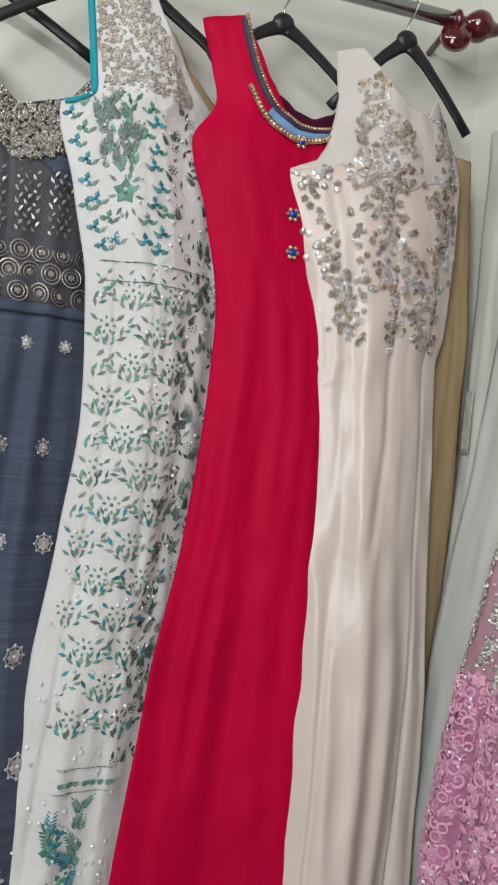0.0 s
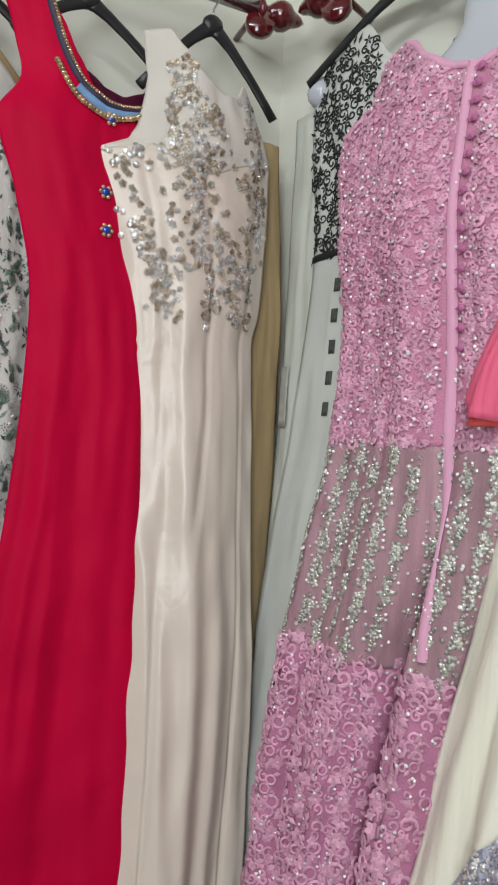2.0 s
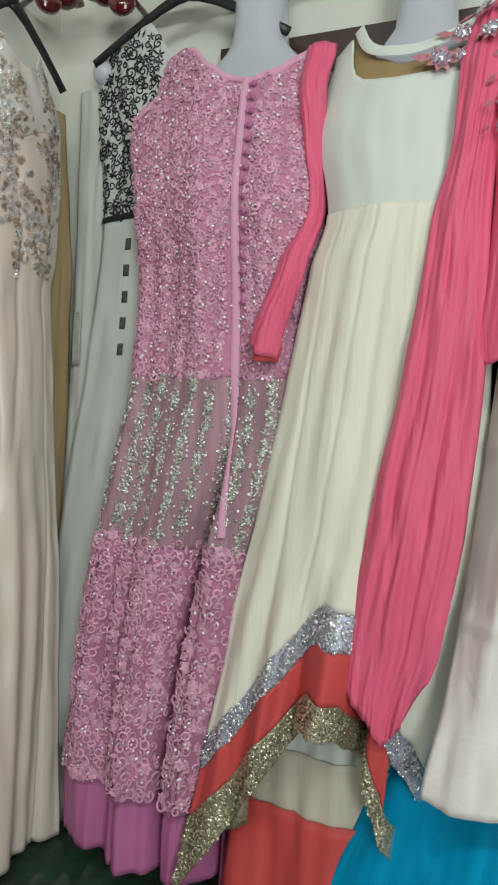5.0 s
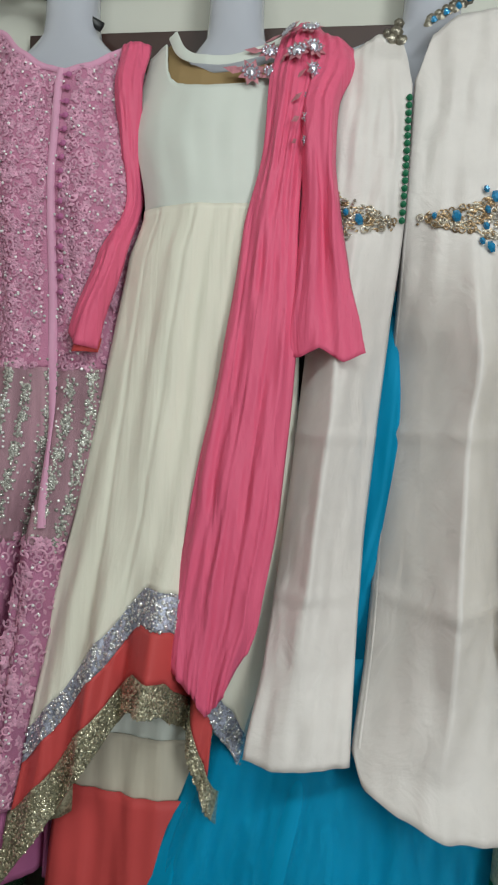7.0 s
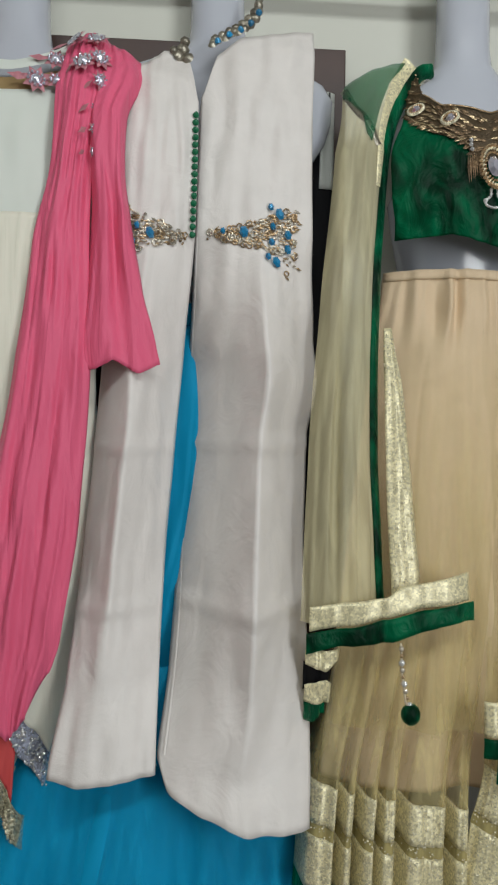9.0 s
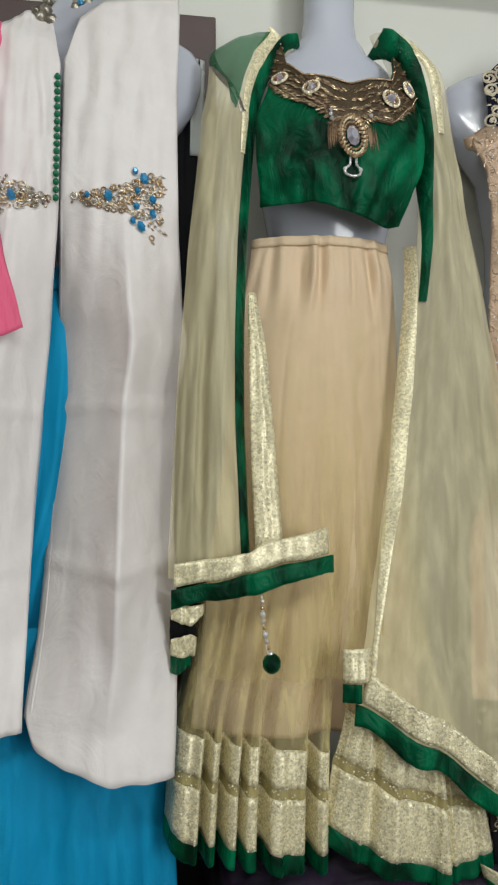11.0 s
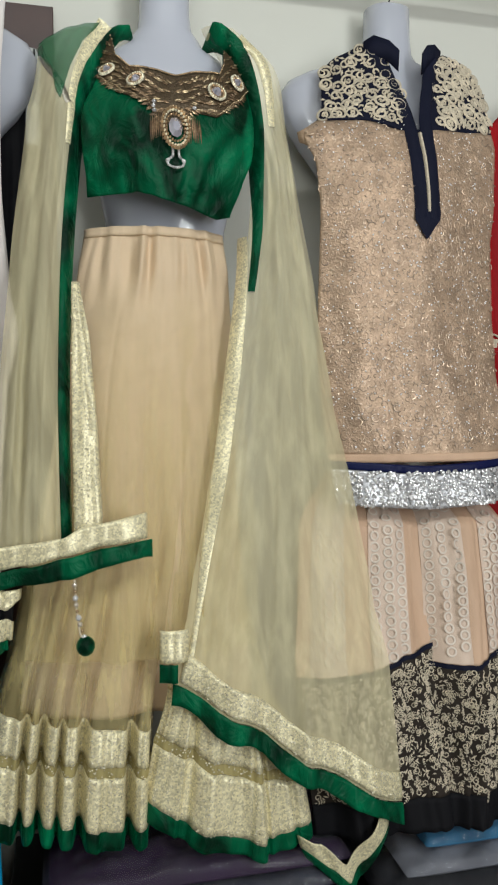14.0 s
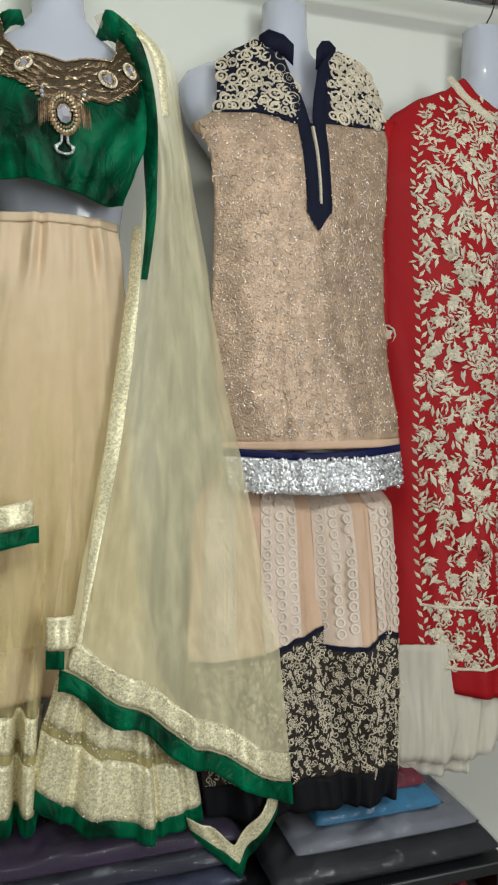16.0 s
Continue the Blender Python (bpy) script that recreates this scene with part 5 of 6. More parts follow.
    k = Cloth([(2.035, .545, .80, .155), (1.98, .545, .80, .175), (1.93, .535, .805, .20), (1.86, .508, .812, .225), (1.80, .506, .808, .235), (1.75, .512, .79, .235), (1.68, .515, .765, .225)], (3, .001, .006, 3), .045, extra=lambda a, z: .010 * bump(z, 1.77, .07) * noise.noise((a * 5 + z * 9, z * 20 - a * 9, 4)))
    top = curved([(0, 2.02), (.06, 2.012), (.09, 1.97), (.2, 1.94), (.36, 1.934), (.49, 1.924), (.63, 1.938), (.79, 1.942), (.84, 1.965), (.87, 2.01), (1, 2.03)])
    low = curved([(0, 1.925), (.1, 1.905), (.22, 1.882), (.35, 1.866), (.43, 1.83), (.53, 1.83), (.62, 1.858), (.75, 1.852), (.9, 1.89), (1, 1.92)])
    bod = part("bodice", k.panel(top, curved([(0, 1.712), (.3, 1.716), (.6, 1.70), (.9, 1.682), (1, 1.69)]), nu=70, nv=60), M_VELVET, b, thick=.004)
    yoke = part("zardozi_ground", k.panel(lambda a: top(a) + .001, low, .0, 1.0, 90, 12, .003), M_ZARDOZI, bod, "bronze thread ground of the neckline", thick=.002)
    rnd = random.Random(5)
    br, gd, pr = [], [], []
    for side in (-1, 1):
        for i in range(46):
            t = i / 45
            a = .485 + side * (.01 + .45 * t)
            for row in range(5):
                q = (row + .4) / 5.6
                z = low(a) + (top(a) - low(a)) * q + rnd.uniform(-.003, .003)
                ang = -side * (1.9 - 1.5 * q + .4 * math.sin(t * 9))
                (gd if rnd.random() < .30 else br).append((m_leaf(.0155, .0050, .0025), a, z, ang, rnd.uniform(.7, 1.1)))
    for i in range(120):
        a = i / 119
        pr.append((m_disc(.0017, .0016), a, top(a) - .002, 0, 1))
        gd.append((m_disc(.0016, .002), a, low(a) + .003, 0, 1))
    for u0 in (.632, .690):
        for i in range(9):
            a = k.a_of(u0 + (i - 4) * .0032, 1.83)
            br.append((m_leaf(.052, .0045, .003), a, 1.853 - abs(i - 4) * .002, 3.1416, 1))
    part("leaf_embroidery", scatter(k, br, .0045, .05), plain("brown_metal_thread", (.20, .13, .07), .34, .55, 260, .5, .4, vary=.45), yoke, "brown metal thread leaves and fringe", kind="stuff")
    part("leaf_embroidery", scatter(k, gd, .005, .05), plain("pale_metal_thread", (.52, .40, .24), .26, .7, 260, .6, .3, vary=.35), yoke, "pale gold thread leaves", kind="stuff")
    part("bead_line", scatter(k, pr, .006), M_PEARL, yoke, "fine beaded neck edge", kind="stuff")
    for u, z, r, tall, tilt in ((.661, 1.823, .0125, 1.45, 0), (.551, 1.936, .008, .8, .5), (.597, 1.910, .0085, .8, .6), (.739, 1.900, .0095, 1.05, 0), (.781, 1.929, .008, 1.05, -.3)):
        a = k.a_of(u, z)
        big = r > .012
        gem = [(x * 1.0, y * tall, h) for x, y, h in m_disc(r, .006, 9)[0]]
        st = part("stone", scatter(k, [((gem, m_disc(r, .006, 9)[1]), a, z, tilt, 1)], .010), M_CRYSTAL, bod, "large clear cut stone", smooth=False)
        rings = [oval(r * 1.35, r * 1.35 * tall, .0022, 22)] + ([oval(r * 1.95, r * 2.0 * tall, .0034, 30, .006), oval(r * 1.65, r * 1.75 * tall, .0024, 26)] if big else [oval(r * 1.7, r * 1.6 * tall, .0026, 22)])
        for m in rings:
            part("pearl_ring", scatter(k, [(m, a, z, tilt, 1)], .008), M_SEQ_PALE if m is rings[-1] else M_PEARL, st, "ring of gold pearls", kind="stuff")
    tail = [(m_disc(.0026, .003), k.a_of(.661 + x, z), z, 0, 1) for q in (-1, 1) for x, z in polyline([(q * .005, 1.786), (q * .006, 1.775), (q * .014, 1.768), (q * .012, 1.760), (q * .002, 1.757)], 11)]
    tail += [(m_disc(.004, .004), k.a_of(u, z), z, 0, 1) for u, z in ((.626, 1.868), (.625, 1.860), (.696, 1.862), (.626, 1.852), (.647, 1.768), (.675, 1.768))]
    part("pendant_drop", scatter(k, tail, .008), M_SEQ_SILVER, bod, "silver bead pendant drop", kind="stuff")
    # dupatta
    d = thing("dupatta_stole", "sheer beige net stole edged with green velvet and gold tissue", "stole", WALL_E, (0.7, -0.25, 0.68))
    L = Cloth([(2.03, .455, .60, .135), (1.99, .437, .56, .15), (1.93, .43, .525, .17), (1.86, .415, .503, .19), (1.6, .385, .479, .235), (1.37, .363, .468, .27), (1.12, .345, .468, .32), (1.0, .34, .465, .335)], (4, .001, .012, 8), .03)
    part("net_left", L.panel(curved([(0, 1.985), (.3, 2.015), (1, 2.035)]), 1.10, nu=50, nv=80), M_DUPATTA, d)
    part("shoulder_fold", L.panel(curved([(0, 1.988), (.3, 2.018), (.6, 2.03)]), curved([(0, 1.965), (.25, 1.935), (.5, 1.885), (.6, 1.875)]), .0, .6, 24, 12, .004), fabric("green_net", (.03, .20, .09), .6, .3, .6, streak=(3, 3, .3), alpha=.5), d, "green net shoulder fold", thick=.001)
    part("fold_edge", L.strip([(.437, 1.982), (.448, 1.945), (.468, 1.91), (.486, 1.872)], .012, .002, 24), M_OLDGOLD, d, "dull gold braid on the fold")
    part("tissue_border", L.strip([(.555, 2.03), (.527, 1.985), (.505, 1.93), (.492, 1.87), (.484, 1.80)], lambda t: .034 * (1 - .7 * t), .002, 40), M_TISSUE, d, "gold tissue border at the shoulder")
    part("velvet_border", L.strip([(.60, 2.032), (.565, 2.012), (.523, 1.936), (.503, 1.847), (.480, 1.631), (.469, 1.37), (.470, 1.11)], lambda t: .024 - .006 * t, .005, 80), M_VELVET, d, "bottle green velvet border")
    T = Cloth([(1.58, .484, .496, .235), (1.45, .482, .513, .255), (1.30, .481, .523, .278), (1.12, .481, .527, .318)], (1, .0, .004, 2), .005)
    part("tissue_border", T.panel(1.56, curved([(0, 1.125), (1, 1.15)]), nu=10, nv=50), M_TISSUE, d, "gold tissue border", thick=.002)
    F = Cloth([(1.2, .345, .605, .335), (1.1, .345, .605, .345), (1.0, .345, .605, .35)], (4, .005, .008, 5), .015)
    vt = curved([(0, 1.092), (.25, 1.103), (.48, 1.115), (.7, 1.128), (1, 1.136)])
    part("tissue_end", F.panel(curved([(0, 1.132), (.25, 1.139), (.45, 1.146), (.58, 1.163), (1, 1.180)]), lambda a: vt(a) + .003, .02, .97, 60, 5, .004), M_TISSUE, d, "gold tissue end band", thick=.002)
    part("velvet_end", F.panel(vt, lambda a: vt(a) - .030 + .004 * math.sin(a * 9), nu=60, nv=4, lift=.007), M_VELVET, d, "bottle green velvet end border", thick=.004)
    S = Cloth([(1.08, .345, .40, .335), (1.0, .345, .392, .335), (.95, .345, .385, .335)], (2, .008, .012, 5), .015)
    part("folded_end", S.panel(1.066, curved([(0, 1.045), (.6, 1.035), (1, 1.05)]), 0, 1, 16, 6, .004), M_TISSUE, d, "folded gold tissue corner", thick=.002)
    # shade within the fold, added as a black sheet set back
    part("folded_shade", S.panel(1.045, 1.0, 0, .8, 14, 6, -.012), M_JET, d, "black sheet standing for the shade inside the folded corner", thick=.002)
    part("folded_end", S.panel(curved([(0, 1.012), (.6, 1.022), (1, 1.01)]), .985, 0, .85, 14, 6, .003), M_TISSUE, d, thick=.002)
    part("folded_velvet", S.panel(.988, curved([(0, .958), (1, .972)]), 0, .7, 14, 5, .002), M_VELVET, d, thick=.003)
    P = Cloth([(1.0, .612, .66, .365), (.90, .610, .656, .375)], (2, .002, .004, 3), .008)
    part("tissue_tab", P.panel(.992, .941, nu=10, nv=8), M_TISSUE, d, "gold tissue tab", thick=.002)
    part("velvet_tab", P.panel(.938, .909, 0, .62, 8, 5), M_VELVET, d, "dark green velvet tab", thick=.003)
    R = Cloth([(2.04, .725, .80, .17), (1.98, .765, .870, .165), (1.90, .795, .885, .17), (1.78, .815, .900, .19), (1.57, .788, .925, .235), (1.37, .748, .950, .275), (1.18, .702, .975, .32), (1.0, .662, .995, .36), (.91, .632, 1.01, .395), (.63, .60, 1.02, .44)], (5, .001, .016, 18), .04)
    end = curved([(0, .905), (.3, .845), (.6, .765), (1, .676)])
    part("net_right", R.panel(curved([(0, 2.04), (.6, 2.03), (1, 1.985)]), end, nu=70, nv=110), M_DUPATTA, d)
    part("velvet_border", R.strip([(.735, 2.026), (.765, 2.012), (.792, 1.985), (.812, 1.92), (.822, 1.84), (.822, 1.75), (.816, 1.66), (.80, 1.555)], lambda t: .034 - .024 * t, .005, 60), M_VELVET, d, "bottle green velvet border")
    part("tissue_border", R.strip([(.79, 2.018), (.828, 1.99), (.845, 1.93), (.848, 1.86)], lambda t: .030 - .018 * t, .002, 30), M_TISSUE, d, "gold tissue border at the shoulder")
    part("tissue_border", R.strip([(.795, 1.66), (.785, 1.56), (.768, 1.45), (.745, 1.32), (.716, 1.18), (.698, 1.10), (.678, 1.0), (.664, .945)], lambda t: .006 + .020 * math.sin(3.0 * min(1, t + .08)), .002, 60), M_TISSUE, d, "gold tissue border")
    part("tissue_end", R.panel(lambda a: end(a) + .050, lambda a: end(a) + .006, .03, 1, 60, 6, .004), M_TISSUE, d, "wide gold tissue end band", thick=.002)
    part("velvet_end", R.panel(end, lambda a: end(a) - .033 + .004 * math.sin(a * 23), 0, 1.0, 70, 5, .006), M_VELVET, d, "bottle green velvet end border", thick=.004)
    part("sequin_spray", sequins(R, 800, lambda a: end(a) + .050, lambda a: end(a) + .006, (.03, 1), .0013, 31, .005), M_SEQ_PALE, d, "tiny pale gold sequins", kind="stuff")
    part("sequin_spray", sequins(T, 350, 1.55, 1.14, (0, 1), .0013, 32, .003), M_SEQ_PALE, d, "tiny pale gold sequins", kind="stuff")
    tip = Cloth([(.70, .83, .995, .42), (.63, .835, .995, .42), (.54, .88, .96, .42)], (2, .006, .01, 4), .03)
    tl = curved([(0, .617), (.25, .585), (.5, .558), (.75, .59), (1, .635)])
    part("tissue_tip", tip.panel(curved([(0, .64), (.22, .628), (.45, .592), (.7, .63), (1, .685)]), tl, nu=28, nv=12), M_TISSUE, d, "folded gold tissue corner", thick=.002)
    part("velvet_tip", tip.panel(tl, lambda a: tl(a) - .025, .0, 1.0, 28, 4, .002), M_VELVET, d, "dark velvet edge of the corner", thick=.003)
    tas = part("tassel_cord", tube([(.480, -.368, 1.085), (.482, -.370, 1.04), (.487, -.372, 1.0), (.493, -.372, .988)], .0016, 6), M_ECRU, d, "beaded cord tassel")
    for i in range(9):
        t = i / 8
        part("bead", ball((.480 + .013 * t * t, -.372, 1.078 - .083 * t), (.0042, .0030, .0050)[i % 3], 8), (M_SEQ_GOLD, M_PEARL, M_SEQ_SILVER)[i % 3], tas, "gold and pink bead")
    part("pompom", ball((.495, -.372, .981), .0145, 14, (1, 1, 1.1)), M_VELVET, tas, "green velvet pompom")


def sharara_set():
    p = thing("sharara_trousers", "peach silk flared trousers with black and ecru embroidered hems", "trousers", WALL_E, (1.08, -0.3, 0.6))
    ringm = m_ring(.0078, .0036, .0006, 12)
    for i, (rows, fold) in enumerate((([(1.22, .96, 1.14, .19), (1.16, .905, 1.135, .235), (1.13, .88, 1.135, .275), (.98, .865, 1.128, .315), (.89, .855, 1.13, .345), (.60, .875, 1.145, .40)], (4, .004, .022, 3)), ([(1.22, 1.11, 1.26, .19), (1.16, 1.105, 1.28, .235), (1.13, 1.105, 1.285, .285), (.98, 1.10, 1.278, .325), (.86, 1.098, 1.268, .36), (.60, 1.10, 1.235, .405)], (3, .004, .02, 9)))):
        c = Cloth(rows, fold, .03)
        band = curved([(0, .875 if i == 0 else .885), (.45, .885), (.75, .905), (1, .92 if i == 0 else .89)])
        leg = part("leg", c.panel(1.22, band, nu=60, nv=50), M_PEACH, p, thick=.003)
        for a0, a1 in ((.08, .30), (.48, .76)) if i == 0 else ((.02, .42), (.62, .95)):
            part("woven_panel", c.panel(1.20, lambda a: band(a) + .004, a0, a1, 20, 40, .002), M_PALE_PEACH, leg, "pale ring-woven panel")
            part("ring_pattern", scatter(c, [(ringm, a0 + (a1 - a0) * (.16 + .34 * q), 1.192 - j * .0195 - (q % 2) * .0098, 0, 1) for j in range(15) for q in range(3)], .0045), M_PUTTY, leg, "woven putty rings", kind="stuff")
        hm = part("embroidered_hem", c.panel(band, .665, nu=60, nv=24), M_DARKNET, p, "black net hem with ecru embroidery", thick=.003)
        part("vine_embroidery", scatter(c, spots(1300, 50 + i, [m_sprig(.020, 3, .4, .34), m_curl(.007, .0022, 1.1), m_leaf(.013, .004)], (.03, .97), (.675, .905), (.6, 1.0), keep=lambda x, h: h < band(x) - .01, gap=.0066, cloth=c), .0015, .1), M_ECRU, hm, "ecru thread vines", kind="stuff")
        part("velvet_hem", c.panel(.668, .61, nu=50, nv=6, lift=.002), M_JET, p, "black velvet hem", thick=.003)
        part("piping", c.panel(lambda a: band(a) + .003, lambda a: band(a) - .005, nu=40, nv=2, lift=.003), M_NAVY, p)
    e = thing("short_kurta", "rose gold brocade kurta with navy yoke and ecru cord scrolls", "kurta", WALL_E, (1.12, -0.25, 1.16))
    c = Cloth([(2.06, .962, 1.312, .125), (2.0, .960, 1.314, .145), (1.95, .960, 1.312, .165), (1.895, .948, 1.308, .19), (1.855, .912, 1.310, .205), (1.80, .93, 1.300, .225), (1.72, .934, 1.290, .24), (1.65, .932, 1.282, .245), (1.42, .922, 1.284, .265), (1.27, .932, 1.299, .285), (1.16, .947, 1.304, .295)], (2, .001, .010, 6), .04)
    top = curved([(0, 1.995), (.10, 2.025), (.27, 2.055), (.36, 2.02), (.44, 1.94), (.50, 1.87), (.535, 1.86), (.60, 1.93), (.68, 2.03), (.72, 2.045), (.88, 2.035), (1, 1.98)])
    yk = curved([(0, 1.885), (.2, 1.885), (.45, 1.865), (.7, 1.872), (1, 1.885)])
    body = part("body", c.panel(yk, curved([(0, 1.262), (.5, 1.25), (1, 1.262)]), nu=80, nv=80), M_KURTA, e, thick=.003)
    yoke = part("yoke", c.panel(top, yk, nu=90, nv=24), M_NAVY, e, "navy yoke under cord work", thick=.003)
    ok = lambda x, h: yk(x) + .010 < h < top(x) - .010 and not .42 < x < .63
    loops = spots(150, 61, [m_join((m_ring(.0125, .0042, .004, 14), 0, 0, 0, 1), (m_curl(.0065, .0034, 1.1, .004), 0, 0, 1, 1)), m_curl(.0135, .0042, 1.35, .004, 16, .7), m_join((m_ring(.0105, .004, .004, 12), 0, 0, 0, 1), (m_disc(.003, .003), 0, 0, 0, 1))], (.02, .98), (1.88, 2.05), (.85, 1.1), keep=ok, gap=.0205, cloth=c)
    part("cord_scrollwork", scatter(c, loops, .0015, .05), M_ECRU, yoke, "ecru cord loops", kind="stuff")
    part("cord_scrollwork", scatter(c, spots(420, 60, [m_curl(.0075, .0034, .8, .0035, 10, .3), m_leaf(.014, .005, .003), m_curl(.006, .003, .6, .003)], (.015, .985), (1.88, 2.05), (.8, 1.1), keep=lambda x, h: yk(x) + .006 < h < top(x) - .006 and not .42 < x < .63, gap=.0105, cloth=c), .001, .05), M_ECRU, yoke, "ecru cord leaves between the loops", kind="stuff")
    part("scroll_relief", scatter(c, spots(3200, 62, [m_curl(.008, .0022, .6, .0014, 8, .3), m_leaf(.012, .0042, .0014), m_leaf(.009, .0035, .0014), m_leaf(.007, .003, .0014), m_curl(.0055, .002, .7, .0014)], (.01, .99), (1.275, 1.875), (.6, 1.1), keep=lambda x, h: h < yk(x) - .004, gap=.0074, cloth=c), .0006, .15), plain("rose_gold_thread", (.70, .53, .39), .26, .36, 200, .7, .2, vary=.45), body, "rose gold scroll weave", kind="stuff")
    part("sequin_spray", scatter(c, spots(700, 63, [m_disc(.0016, .001)], (.02, .98), (1.27, 1.88)), .002, .6), M_BEAD, body, "tiny scattered sequins", kind="stuff")
    part("yoke_piping", c.strip([(c.rows[4][1] + .045, 1.885), (1.03, 1.883), (1.09, 1.868)], .006, .003, 20), M_NAVY, yoke)
    part("placket", c.strip([(1.055, 2.045), (1.085, 1.985), (1.108, 1.90), (1.114, 1.83), (1.116, 1.695)], .026, .004, 60), M_NAVY, e, "navy placket edge")
    part("placket", c.strip([(1.192, 2.05), (1.172, 1.985), (1.148, 1.90), (1.142, 1.83), (1.141, 1.695)], .026, .004, 60), M_NAVY, e, "navy placket edge")
    part("placket_point", c.panel(1.71, curved([(c.a_of(1.103, 1.72), 1.69), (c.a_of(1.1285, 1.72), 1.655), (c.a_of(1.154, 1.72), 1.69)]), c.a_of(1.103, 1.72), c.a_of(1.154, 1.72), 16, 6, .005), M_NAVY, e, "pointed navy placket end")
    part("zip_line", c.strip([(1.128, 1.86), (1.129, 1.80), (1.129, 1.705)], .005, .007, 30), M_ECRU, e, "ecru corded opening")
    for s, pts in ((-1, [(1.045, 2.048), (1.062, 2.058), (1.088, 2.045), (1.105, 2.025)]), (1, [(1.158, 2.025), (1.172, 2.045), (1.19, 2.052), (1.208, 2.045)])):
        wall_pts = [(u, -(.12 + .05 * (1 - abs(u - 1.128) / .09)), z) for u, z in pts]
        vs, fs = [], []
        for u, y, z in wall_pts:
            vs += [(u, y, z - .035), (u, y - .004, z + .004)]
        fs = [(2 * i, 2 * i + 2, 2 * i + 3, 2 * i + 1) for i in range(3)]
        part("collar", (vs, fs), M_NAVY, e, "navy stand collar", thick=.004)
    part("hem_border", c.panel(1.262, 1.247, nu=60, nv=3, lift=.002), M_PEACH, e, thick=.002)
    part("navy_band", c.panel(curved([(0, 1.250), (.5, 1.240), (1, 1.250)]), curved([(0, 1.236), (.5, 1.224), (1, 1.236)]), nu=60, nv=3, lift=.004), fabric("navy_satin", (.006, .010, .06), .4), e, "navy satin band", thick=.002)
    part("sequin_band", c.panel(curved([(0, 1.236), (.5, 1.224), (1, 1.236)]), curved([(0, 1.172), (.5, 1.160), (1, 1.172)]), nu=60, nv=10, lift=.003), M_SEQ_BAND, e, "silver sequin hem band", thick=.003)
    part("sequin_spray", sequins(c, 900, 1.23, 1.168, (0, 1), .0036, 41, .005), M_SEQ_SILVER, e, "large silver sequins", kind="stuff")
    sl = Cloth([(1.88, .905, .96, .15), (1.80, .915, .975, .17)], (1, 0, .002, 3), .01)
    part("arm_flap", sl.panel(curved([(0, 1.865), (1, 1.895)]), curved([(0, 1.845), (1, 1.80)]), nu=8, nv=8), M_KURTA, e, thick=.003)


